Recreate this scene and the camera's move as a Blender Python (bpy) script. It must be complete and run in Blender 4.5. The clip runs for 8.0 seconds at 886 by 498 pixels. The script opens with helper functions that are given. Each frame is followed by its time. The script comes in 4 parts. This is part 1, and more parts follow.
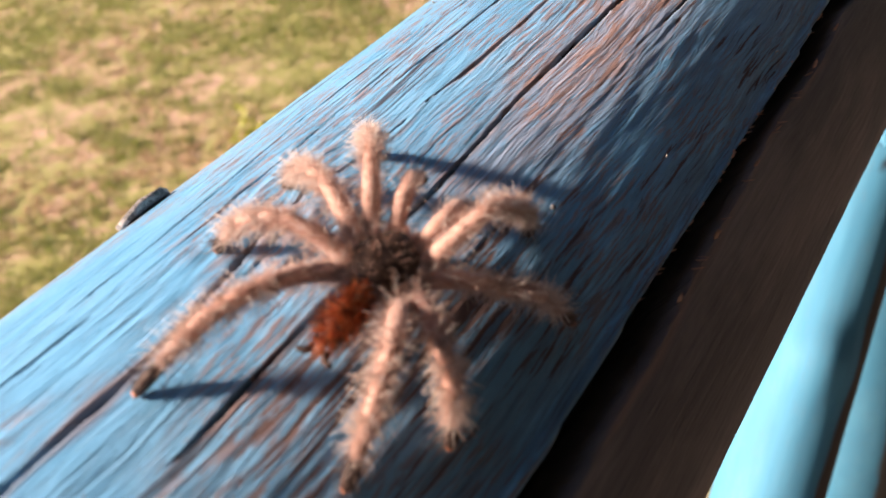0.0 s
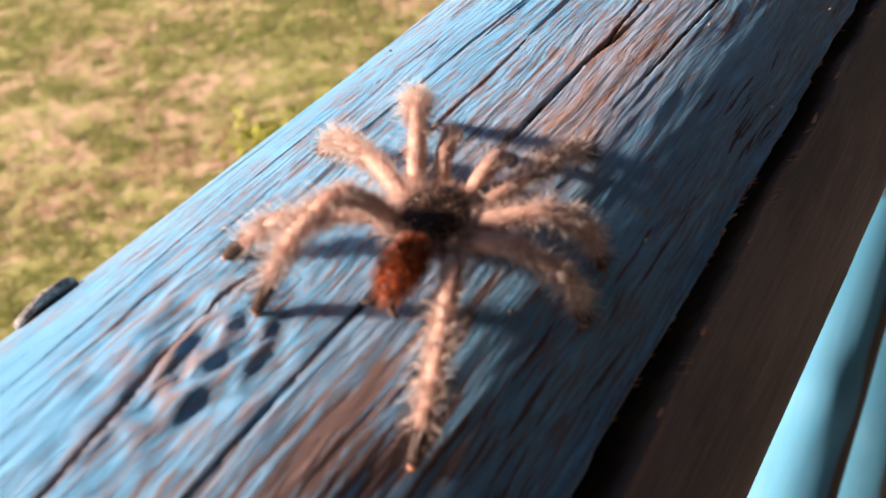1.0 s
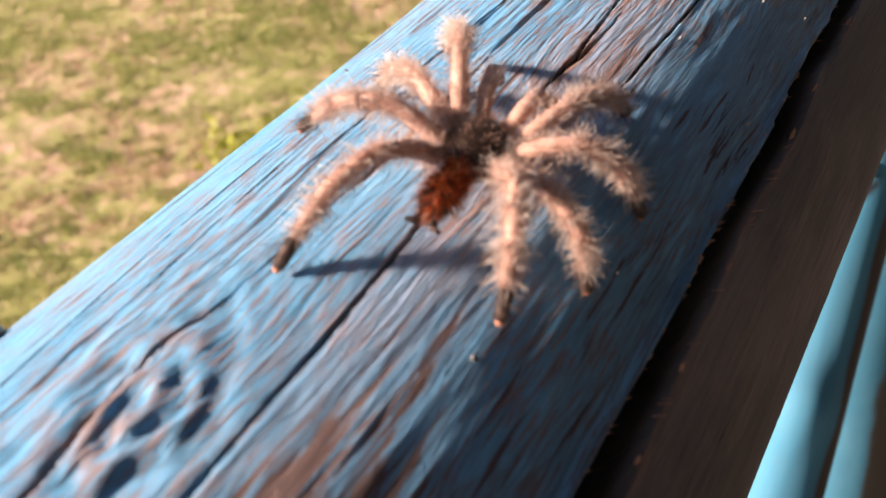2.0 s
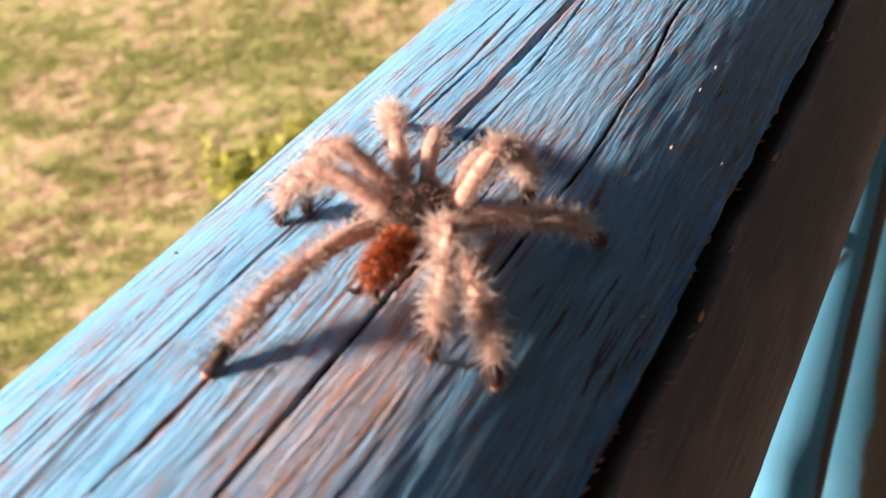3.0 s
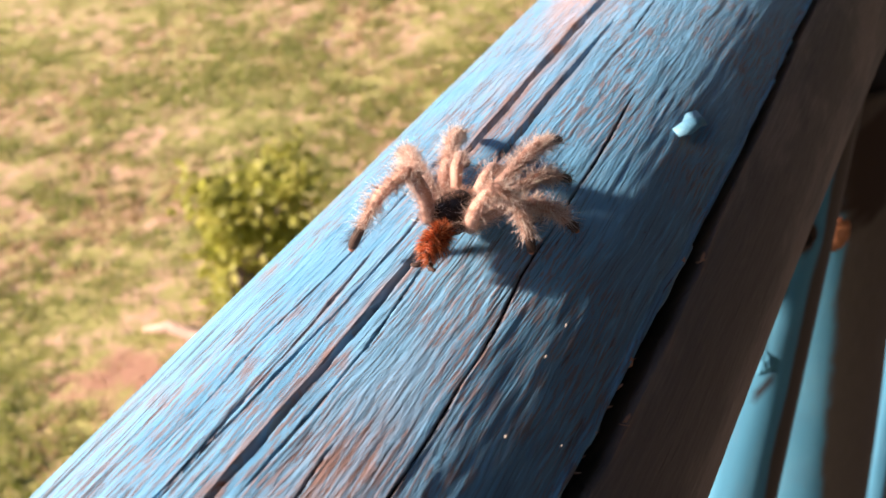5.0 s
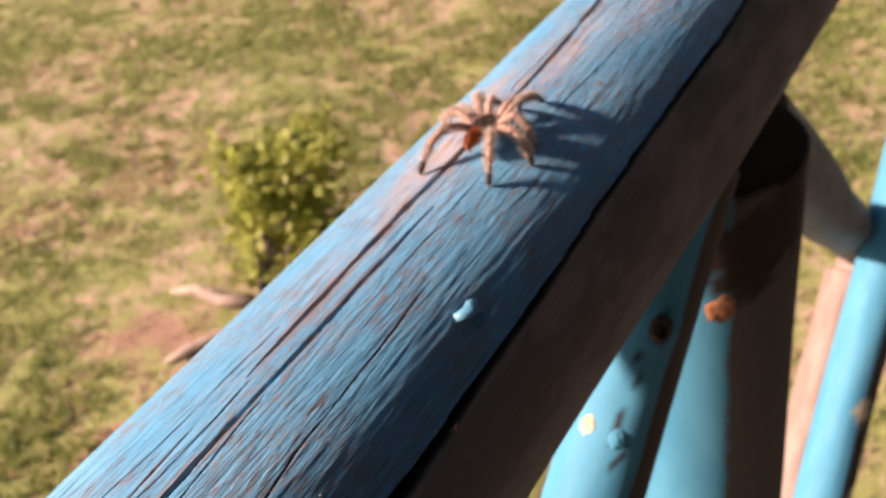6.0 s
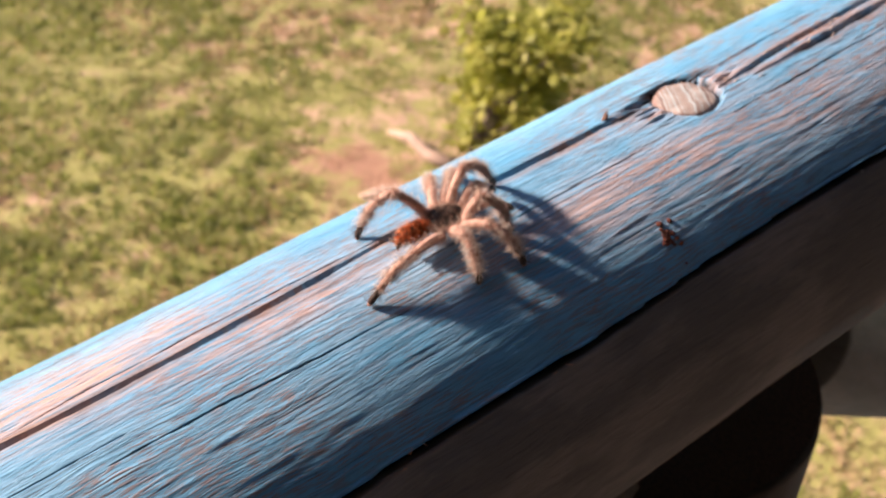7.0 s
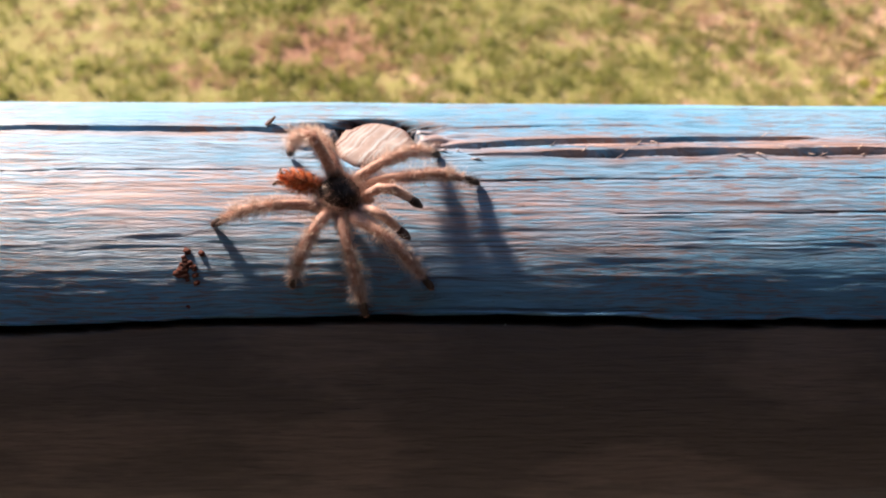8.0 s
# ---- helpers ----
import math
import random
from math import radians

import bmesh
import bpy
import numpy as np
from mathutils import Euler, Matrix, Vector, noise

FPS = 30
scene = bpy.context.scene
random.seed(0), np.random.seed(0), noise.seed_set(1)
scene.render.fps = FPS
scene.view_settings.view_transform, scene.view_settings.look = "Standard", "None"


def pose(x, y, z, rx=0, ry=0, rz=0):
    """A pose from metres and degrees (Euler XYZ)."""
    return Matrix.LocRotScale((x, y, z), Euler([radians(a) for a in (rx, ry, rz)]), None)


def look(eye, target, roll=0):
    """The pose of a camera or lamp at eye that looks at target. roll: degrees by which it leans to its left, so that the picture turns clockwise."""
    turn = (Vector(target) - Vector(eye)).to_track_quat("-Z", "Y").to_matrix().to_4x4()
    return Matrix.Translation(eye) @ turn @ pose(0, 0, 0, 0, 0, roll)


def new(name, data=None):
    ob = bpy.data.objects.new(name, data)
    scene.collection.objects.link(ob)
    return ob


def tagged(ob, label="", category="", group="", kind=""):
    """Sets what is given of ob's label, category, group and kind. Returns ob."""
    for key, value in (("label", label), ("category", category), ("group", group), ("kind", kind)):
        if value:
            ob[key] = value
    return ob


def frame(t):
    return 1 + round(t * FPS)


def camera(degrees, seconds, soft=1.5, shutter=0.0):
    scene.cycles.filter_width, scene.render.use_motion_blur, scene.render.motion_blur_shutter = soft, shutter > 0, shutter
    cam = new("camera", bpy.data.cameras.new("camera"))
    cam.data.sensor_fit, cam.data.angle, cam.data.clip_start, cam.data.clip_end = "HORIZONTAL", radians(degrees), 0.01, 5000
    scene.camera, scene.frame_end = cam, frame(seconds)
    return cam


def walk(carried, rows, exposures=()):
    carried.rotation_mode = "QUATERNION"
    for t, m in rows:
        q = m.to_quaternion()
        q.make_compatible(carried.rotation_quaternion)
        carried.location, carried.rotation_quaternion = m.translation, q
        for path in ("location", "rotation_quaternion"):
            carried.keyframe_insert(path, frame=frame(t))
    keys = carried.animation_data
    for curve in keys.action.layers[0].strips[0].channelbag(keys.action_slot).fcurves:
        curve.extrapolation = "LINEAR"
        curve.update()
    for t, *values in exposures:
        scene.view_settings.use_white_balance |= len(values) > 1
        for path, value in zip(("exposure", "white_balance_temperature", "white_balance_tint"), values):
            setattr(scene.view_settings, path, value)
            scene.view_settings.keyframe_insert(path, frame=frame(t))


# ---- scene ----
cam = camera(52.5, 8.0, soft=1.65)
cam.data.dof.use_dof = True
cam.data.dof.focus_distance = 0.18
cam.data.dof.aperture_fstop = 24.0

walk(cam, [
    (0.0, pose(0.0932, 0.8455, 0.1309, 52.56, 9.49, 33.25)),
    (0.2, pose(0.0858, 0.8593, 0.1323, 52.05, 9.04, 33.37)),
    (0.5, pose(0.0840, 0.8635, 0.1336, 52.68, 9.50, 33.32)),
    (0.8, pose(0.0854, 0.8630, 0.1301, 51.93, 9.19, 32.86)),
    (1.0, pose(0.0859, 0.8705, 0.1295, 52.44, 9.53, 33.04)),
    (1.2, pose(0.0844, 0.8712, 0.1259, 52.16, 9.31, 32.66)),
    (2.3, pose(0.0824, 0.8922, 0.1280, 52.60, 9.76, 30.91)),
    (2.5, pose(0.0859, 0.9027, 0.1322, 52.57, 10.24, 31.11)),
    (2.7, pose(0.0889, 0.9116, 0.1296, 51.82, 9.34, 30.98)),
    (3.0, pose(0.0844, 0.9261, 0.1324, 53.02, 10.61, 30.44)),
    (3.5, pose(0.0779, 0.9459, 0.1343, 53.71, 10.06, 30.16)),
    (4.0, pose(0.0793, 0.9625, 0.1318, 53.84, 9.92, 29.69)),
    (4.5, pose(0.0739, 0.9725, 0.1386, 53.73, 10.05, 29.50)),
    (4.7, pose(0.0767, 0.9750, 0.1398, 54.13, 10.18, 29.23)),
    (5.8, pose(0.1634, 0.9426, 0.2397, 52.70, 10.05, 30.80)),
    (6.0, pose(0.1685, 0.9928, 0.2332, 52.30, 9.92, 32.04)),
    (6.2, pose(0.1803, 1.0759, 0.2509, 51.59, 9.30, 34.51)),
    (6.5, pose(0.1840, 1.1841, 0.2432, 50.15, 7.30, 39.88)),
    (6.8, pose(0.1626, 1.1960, 0.2126, 48.87, 5.73, 47.43)),
    (7.0, pose(0.1637, 1.2531, 0.2263, 47.38, 4.36, 55.04)),
    (7.2, pose(0.1702, 1.3300, 0.2128, 47.24, 2.96, 62.64)),
    (7.5, pose(0.1680, 1.4011, 0.2168, 46.49, 1.35, 74.83)),
    (7.8, pose(0.1815, 1.4480, 0.1999, 46.42, -0.60, 84.63)),
    (8.0, pose(0.1897, 1.4606, 0.2027, 46.43, -1.35, 88.61)),
], exposures=[(0.0, 1.36, 6500, 18), (1.2, 1.36, 6500, 18), (2.5, 1.52, 6500, 17), (4.7, 1.54, 6500, 17), (5.8, 1.13, 6500, 16), (6.5, 1.15, 6500, 16), (7.0, 1.27, 6500, 16), (8.0, 1.36, 6500, 16)])

# ---- world, sun ----
SUN = Vector((-0.75, -0.60, 0.585)).normalized()
world = bpy.data.worlds.new("sky")
scene.world = world
world.use_nodes = True
wn = world.node_tree
sky = wn.nodes.new("ShaderNodeTexSky")
sky.sky_type = "NISHITA"
sky.sun_disc = False
sky.sun_elevation = math.asin(SUN.z)
sky.sun_rotation = math.atan2(SUN.x, SUN.y)
wn.nodes["Background"].inputs[1].default_value = 0.047
wn.links.new(sky.outputs[0], wn.nodes["Background"].inputs[0])
sun = new("sun", bpy.data.lights.new("sun", "SUN"))
sun.data.energy, sun.data.angle, sun.data.color = 5.1, radians(3.5), (1.0, 0.78, 0.60)
sun.matrix_world = look(SUN * 20, (0, 0, 0))

RAIL_R = 0.06            # radius of the log, its axis is the world's y axis
GROUND_Z = -4.22


# ---- material helpers ----
def material(name):
    m = bpy.data.materials.new(name)
    m.use_nodes = True
    nt = m.node_tree
    return m, nt, nt.nodes["Principled BSDF"]


def node(nt, kind, ins=(), **props):
    n = nt.nodes.new(kind)
    for k, v in props.items():
        setattr(n, k, v)
    for k, v in dict(ins).items():
        if isinstance(v, bpy.types.NodeSocket):
            nt.links.new(v, n.inputs[k])
        else:
            n.inputs[k].default_value = v
    return n


def calc(nt, op, a, b=0.0, c=0.0, clamp=False):
    return node(nt, "ShaderNodeMath", {0: a, 1: b, 2: c}, operation=op, use_clamp=clamp).outputs[0]


def noise_tex(nt, vec, scale, detail=4.0, rough=0.55, distort=0.0):
    return node(nt, "ShaderNodeTexNoise", {"Vector": vec, "Scale": scale, "Detail": detail, "Roughness": rough, "Distortion": distort}).outputs[0]


def step(nt, x, lo, hi):
    return node(nt, "ShaderNodeMapRange", {0: x, 1: lo, 2: hi, 3: 0.0, 4: 1.0}, interpolation_type="SMOOTHSTEP").outputs[0]


def mix(nt, f, a, b):
    n = node(nt, "ShaderNodeMix", data_type="RGBA")
    for i, v in ((0, f), (6, a), (7, b)):
        if isinstance(v, bpy.types.NodeSocket):
            nt.links.new(v, n.inputs[i])
        else:
            n.inputs[i].default_value = v if i == 0 else (*v, 1.0)
    return n.outputs[2]


def scaled(nt, vec, s):
    return node(nt, "ShaderNodeVectorMath", {0: vec, 1: s}, operation="MULTIPLY").outputs[0]


def attr(nt, name):
    return node(nt, "ShaderNodeAttribute", attribute_name=name).outputs[2]


def bump(nt, bsdf, h, strength, dist):
    n = node(nt, "ShaderNodeBump", {"Height": h, "Strength": strength, "Distance": dist})
    nt.links.new(n.outputs[0], bsdf.inputs["Normal"])


def painted_pole(name, along, wear_lo, blue_a, blue_b, masks=False, bare=False, worn=1.0):
    """Weathered blue paint over wood; along: which object axis runs with the grain (1 = y, 2 = z)."""
    m, nt, b = material(name)
    co = node(nt, "ShaderNodeTexCoord").outputs["Object"]
    sep = node(nt, "ShaderNodeSeparateXYZ", {0: co})
    if along == 1:
        ang = calc(nt, "ARCTAN2", sep.outputs[0], sep.outputs[2])
        run = sep.outputs[1]
    else:
        ang = calc(nt, "ARCTAN2", sep.outputs[0], sep.outputs[1])
        run = sep.outputs[2]
    arc = calc(nt, "MULTIPLY", ang, RAIL_R)
    v = node(nt, "ShaderNodeCombineXYZ", {0: arc, 1: run, 2: 0.0}).outputs[0]
    warp = node(nt, "ShaderNodeTexNoise", {"Vector": scaled(nt, v, (60, 25, 1)), "Scale": 1.0, "Detail": 2.0}).outputs[0]
    arc2 = calc(nt, "ADD", arc, calc(nt, "MULTIPLY", calc(nt, "SUBTRACT", warp, 0.5), 0.004))
    v2 = node(nt, "ShaderNodeCombineXYZ", {0: arc2, 1: run, 2: 0.0}).outputs[0]
    fine = noise_tex(nt, scaled(nt, v2, (2100, 85, 1)), 1.0, 3.0, 0.6)
    ridge = noise_tex(nt, scaled(nt, v2, (1050, 62, 1)), 1.0, 4.0, 0.62)
    streak = noise_tex(nt, scaled(nt, v2, (720, 42, 1)), 1.0, 5.0, 0.68)
    dash = noise_tex(nt, scaled(nt, v2, (1800, 130, 1)), 1.0, 3.0, 0.6)
    line = noise_tex(nt, scaled(nt, v2, (2500, 55, 1)), 1.0, 3.0, 0.55)
    area = noise_tex(nt, scaled(nt, v, (45, 22, 1)), 1.0, 3.0, 0.55, 0.4)
    patch = noise_tex(nt, scaled(nt, v, (34, 13, 1)), 1.0, 5.0, 0.6)
    speck = noise_tex(nt, scaled(nt, v, (900, 420, 1)), 1.0, 2.0, 0.5)
    # the paint itself
    paint = mix(nt, step(nt, patch, 0.35, 0.65), blue_a, blue_b)
    paint = mix(nt, calc(nt, "MULTIPLY", step(nt, ridge, 0.47, 0.36), 0.38 * worn), paint, (0.045, 0.155, 0.27))
    paint = mix(nt, calc(nt, "MULTIPLY", step(nt, fine, 0.56, 0.72), 0.35 * worn), paint, (0.34, 0.52, 0.66))
    rub = calc(nt, "MULTIPLY", step(nt, dash, 0.50, 0.57), step(nt, area, 0.40, 0.56))
    paint = mix(nt, calc(nt, "MULTIPLY", rub, 0.85 * worn), paint, mix(nt, fine, (0.12, 0.095, 0.105), (0.37, 0.285, 0.285)))
    furrow = step(nt, line, 0.43, 0.35)
    paint = mix(nt, calc(nt, "MULTIPLY", furrow, 0.60 * worn), paint, (0.035, 0.085, 0.15))
    # long hairline checks
    hair = noise_tex(nt, scaled(nt, v2, (230, 2.6, 1)), 1.0, 2.0, 0.5)
    hair = calc(nt, "ABSOLUTE", calc(nt, "SUBTRACT", hair, 0.5))
    hair = calc(nt, "MULTIPLY", step(nt, hair, 0.014, 0.004), step(nt, patch, 0.42, 0.60))
    # bare and dirty wood in the lost paint
    wood = mix(nt, fine, (0.066, 0.047, 0.047), (0.230, 0.165, 0.158))
    lost = calc(nt, "ADD", streak, calc(nt, "MULTIPLY", calc(nt, "SUBTRACT", patch, 0.5), 0.36))
    lost = calc(nt, "ADD", lost, calc(nt, "MULTIPLY", calc(nt, "SUBTRACT", fine, 0.5), 0.25))
    if masks:
        lost = calc(nt, "ADD", lost, calc(nt, "MULTIPLY", attr(nt, "wear"), 0.24))
    gone = step(nt, lost, wear_lo, wear_lo + 0.07)
    col = mix(nt, gone, paint, wood)
    col = mix(nt, calc(nt, "MULTIPLY", step(nt, speck, 0.68, 0.76), 0.5), col, (0.10, 0.10, 0.12))
    col = mix(nt, calc(nt, "MULTIPLY", hair, 0.85 * worn), col, (0.03, 0.035, 0.05))
    high = calc(nt, "ADD", calc(nt, "MULTIPLY", ridge, 0.7), calc(nt, "MULTIPLY", fine, 0.35))
    high = calc(nt, "SUBTRACT", high, calc(nt, "MULTIPLY", gone, 0.16))
    high = calc(nt, "ADD", high, calc(nt, "MULTIPLY", dash, 0.65))
    high = calc(nt, "SUBTRACT", high, calc(nt, "MULTIPLY", hair, 0.3))
    high = calc(nt, "SUBTRACT", high, calc(nt, "MULTIPLY", furrow, 0.35))
    if masks:
        # washed-out film of old pinkish primer, crack wood with shade painted in, and the unpainted lower side
        col = mix(nt, calc(nt, "MULTIPLY", attr(nt, "fade"), step(nt, lost, 0.36, 0.60)), col, (0.56, 0.38, 0.34))
        under_wood = mix(nt, ridge, (0.135, 0.112, 0.108), (0.318, 0.268, 0.256))
        under_wood = mix(nt, calc(nt, "MULTIPLY", step(nt, patch, 0.42, 0.56), 0.5), under_wood, (0.085, 0.084, 0.088))
        col = mix(nt, attr(nt, "under"), col, under_wood)
        # dirt and the turned-away side's shade, both darkened into the colour
        dirt_shade = calc(nt, "MULTIPLY", attr(nt, "grime_shade"), step(nt, calc(nt, "ADD", streak, calc(nt, "MULTIPLY", dash, 0.5)), 0.50, 0.78))
        dirt_shade = calc(nt, "ADD", calc(nt, "MULTIPLY", dirt_shade, 0.45), calc(nt, "MULTIPLY", attr(nt, "grime_shade"), 0.12))
        col = mix(nt, dirt_shade, col, (0.040, 0.040, 0.046))
        # near-black: crack wood with the deep shade of the gaps in its colour
        col = mix(nt, attr(nt, "raw_shade"), col, mix(nt, fine, (0.004, 0.003, 0.003), (0.014, 0.009, 0.008)))
        col = mix(nt, attr(nt, "edge"), col, mix(nt, fine, (0.17, 0.10, 0.085), (0.42, 0.28, 0.23)))
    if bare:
        # grey-brown bare wood, also shade painted on the side away from the sun
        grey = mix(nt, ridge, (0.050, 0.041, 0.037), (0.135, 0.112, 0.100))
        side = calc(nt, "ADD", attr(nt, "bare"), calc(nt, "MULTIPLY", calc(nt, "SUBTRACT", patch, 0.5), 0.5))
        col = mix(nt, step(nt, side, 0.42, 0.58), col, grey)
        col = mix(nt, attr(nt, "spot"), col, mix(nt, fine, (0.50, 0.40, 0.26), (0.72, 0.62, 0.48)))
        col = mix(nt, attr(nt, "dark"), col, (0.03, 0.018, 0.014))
    nt.links.new(col, b.inputs["Base Color"])
    rough = node(nt, "ShaderNodeMapRange", {0: gone, 1: 0.0, 2: 1.0, 3: 0.52 if masks else 0.62, 4: 0.8}).outputs[0]
    nt.links.new(rough, b.inputs["Roughness"])
    if masks:
        dull = calc(nt, "MAXIMUM", calc(nt, "MAXIMUM", attr(nt, "under"), attr(nt, "raw_shade")), gone)
        nt.links.new(node(nt, "ShaderNodeMapRange", {0: dull, 1: 0.0, 2: 1.0, 3: 0.5, 4: 0.03}).outputs[0], b.inputs["Specular IOR Level"])
    elif bare:
        nt.links.new(node(nt, "ShaderNodeMapRange", {0: attr(nt, "bare"), 1: 0.3, 2: 0.6, 3: 0.22, 4: 0.08}).outputs[0], b.inputs["Specular IOR Level"])
    bump(nt, b, high, 0.62 * worn, 0.0009)
    return m


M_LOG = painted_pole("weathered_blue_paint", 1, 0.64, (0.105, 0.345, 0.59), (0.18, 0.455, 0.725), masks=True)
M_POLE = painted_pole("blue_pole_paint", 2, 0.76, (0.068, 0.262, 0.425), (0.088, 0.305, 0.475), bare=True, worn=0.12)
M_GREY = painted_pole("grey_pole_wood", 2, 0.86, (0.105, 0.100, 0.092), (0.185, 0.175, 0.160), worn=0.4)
M_PINK = painted_pole("bare_pink_pole_wood", 2, 0.86, (0.25, 0.155, 0.128), (0.35, 0.235, 0.195), worn=0.3)


def plain(name, a, b2, scale, rough=0.8, bump_d=0.0, stretch=(1, 1, 1), sheen=0.0):
    m, nt, b = material(name)
    co = node(nt, "ShaderNodeTexCoord").outputs["Object"]
    n1 = noise_tex(nt, scaled(nt, co, stretch), scale, 5.0, 0.6)
    n2 = noise_tex(nt, scaled(nt, co, stretch), scale * 6.0, 3.0, 0.6)
    f = calc(nt, "ADD", calc(nt, "MULTIPLY", n1, 0.7), calc(nt, "MULTIPLY", n2, 0.3))
    col = mix(nt, step(nt, f, 0.36, 0.64), a, b2)
    nt.links.new(col, b.inputs["Base Color"])
    b.inputs["Roughness"].default_value = rough
    if sheen:
        b.inputs["Sheen Weight"].default_value = sheen
    if bump_d:
        bump(nt, b, f, 0.8, bump_d)
    return m


def islands(name, a, b2, c, rough=0.7, trans=0.0):
    """Colours drawn at random from blade to blade, hair to hair, leaf to leaf."""
    m, nt, b = material(name)
    r = node(nt, "ShaderNodeNewGeometry").outputs["Random Per Island"]
    col = mix(nt, step(nt, r, 0.05, 0.55), a, b2)
    col = mix(nt, step(nt, r, 0.55, 0.98), col, c)
    nt.links.new(col, b.inputs["Base Color"])
    b.inputs["Roughness"].default_value = rough
    if trans:
        tr = node(nt, "ShaderNodeBsdfTranslucent", {"Color": col})
        mx = node(nt, "ShaderNodeMixShader", {0: trans, 1: b.outputs[0], 2: tr.outputs[0]})
        nt.links.new(mx.outputs[0], nt.nodes["Material Output"].inputs[0])
    return m




def end_grain():
    """Sawn end grain: slanting saw marks, grey weathering and rests of blue and pink paint."""
    m, nt, b = material("weathered_end_grain")
    co = node(nt, "ShaderNodeTexCoord").outputs["Object"]
    n1 = noise_tex(nt, co, 130.0, 3.0, 0.5)
    n2 = noise_tex(nt, co, 1100.0, 3.0, 0.6)
    across = calc(nt, "ADD", attr(nt, "across"), calc(nt, "MULTIPLY", n1, 0.0022))
    line = node(nt, "ShaderNodeVectorMath", {0: node(nt, "ShaderNodeCombineXYZ", {0: across}).outputs[0], 1: (1, 0, 0)}, operation="MULTIPLY").outputs[0]
    saw = noise_tex(nt, line, 800.0, 2.0, 0.6)
    col = mix(nt, step(nt, n1, 0.38, 0.62), (0.26, 0.215, 0.205), (0.36, 0.33, 0.325))
    col = mix(nt, calc(nt, "MULTIPLY", step(nt, saw, 0.50, 0.57), 0.75), col, (0.37, 0.45, 0.50))
    col = mix(nt, calc(nt, "MULTIPLY", step(nt, saw, 0.44, 0.39), 0.9), col, (0.10, 0.055, 0.05))
    col = mix(nt, calc(nt, "MULTIPLY", attr(nt, "rim"), 0.8), col, (0.20, 0.10, 0.08))
    nt.links.new(col, b.inputs["Base Color"])
    b.inputs["Roughness"].default_value = 0.8
    bump(nt, b, calc(nt, "ADD", saw, calc(nt, "MULTIPLY", n2, 0.5)), 0.5, 0.0003)
    return m


M_TENON = end_grain()
M_SCAR = plain("torn_wood", (0.05, 0.028, 0.022), (0.30, 0.17, 0.13), 200, 0.85, 0.001, (1, 0.2, 1))
M_CHIP = plain("lifted_blue_paint", (0.10, 0.31, 0.49), (0.19, 0.43, 0.61), 300, 0.4, 0.0004)
M_DUST = plain("pale_dust", (0.22, 0.21, 0.20), (0.38, 0.36, 0.33), 900, 0.9)
M_BARK = plain("grey_bark", (0.12, 0.12, 0.12), (0.50, 0.48, 0.47), 900, 0.9, 0.0008)
M_CARAPACE = plain("dark_carapace", (0.014, 0.009, 0.007), (0.062, 0.038, 0.028), 900, 0.42, 0.0002)
M_CARAPACE.node_tree.nodes["Principled BSDF"].inputs["Specular IOR Level"].default_value = 0.2
M_SKIN = plain("pale_brown_skin", (0.40, 0.22, 0.17), (0.56, 0.35, 0.28), 500, 0.6, 0.0002, sheen=0.4)
def shin():
    """Tan skin that darkens to brown towards the foot."""
    m, nt, b = material("tan_to_brown_skin")
    co = node(nt, "ShaderNodeTexCoord").outputs["Object"]
    run = node(nt, "ShaderNodeSeparateXYZ", {0: co}).outputs[1]
    n1 = noise_tex(nt, co, 600.0, 4.0, 0.6)
    col = mix(nt, n1, (0.40, 0.22, 0.17), (0.56, 0.35, 0.28))
    dusk = step(nt, calc(nt, "ADD", run, calc(nt, "MULTIPLY", n1, 0.002)), 0.0095, 0.0165)
    nt.links.new(mix(nt, calc(nt, "MULTIPLY", dusk, 0.85), col, (0.075, 0.038, 0.028)), b.inputs["Base Color"])
    b.inputs["Roughness"].default_value = 0.6
    bump(nt, b, n1, 0.8, 0.0002)
    return m


M_SHIN = shin()
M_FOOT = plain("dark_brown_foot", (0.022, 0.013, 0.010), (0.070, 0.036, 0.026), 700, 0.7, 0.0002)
M_PAD = plain("pink_pad", (0.42, 0.17, 0.10), (0.60, 0.28, 0.18), 900, 0.6)
M_ABDOMEN = plain("rust_abdomen", (0.18, 0.032, 0.010), (0.55, 0.14, 0.040), 420, 0.6, 0.0004)
M_HAIR = islands("pale_hair", (0.58, 0.39, 0.315), (0.76, 0.56, 0.48), (0.94, 0.85, 0.80), 0.45, 0.65)
M_BRISTLE = islands("white_bristles", (0.70, 0.56, 0.49), (0.88, 0.80, 0.75), (0.96, 0.93, 0.90), 0.4, 0.5)
M_HAIR_DARK = islands("brown_hair", (0.025, 0.015, 0.011), (0.08, 0.048, 0.036), (0.20, 0.13, 0.10), 0.5, 0.2)
M_HAIR_RUST = islands("rust_hair", (0.34, 0.055, 0.015), (0.74, 0.22, 0.065), (0.92, 0.48, 0.25), 0.45, 0.35)
M_GRASS = islands("grass_blades", (0.19, 0.24, 0.052), (0.31, 0.345, 0.10), (0.47, 0.41, 0.21), 0.6, 0.45)
M_STRAW = islands("dry_grass", (0.35, 0.28, 0.14), (0.52, 0.39, 0.245), (0.62, 0.44, 0.32), 0.7, 0.3)
M_LEAF = islands("bush_leaves", (0.30, 0.32, 0.06), (0.44, 0.46, 0.10), (0.62, 0.60, 0.19), 0.5, 0.62)
M_BRANCH = plain("grey_brown_branch", (0.05, 0.035, 0.03), (0.16, 0.12, 0.10), 30, 0.85, 0.003)
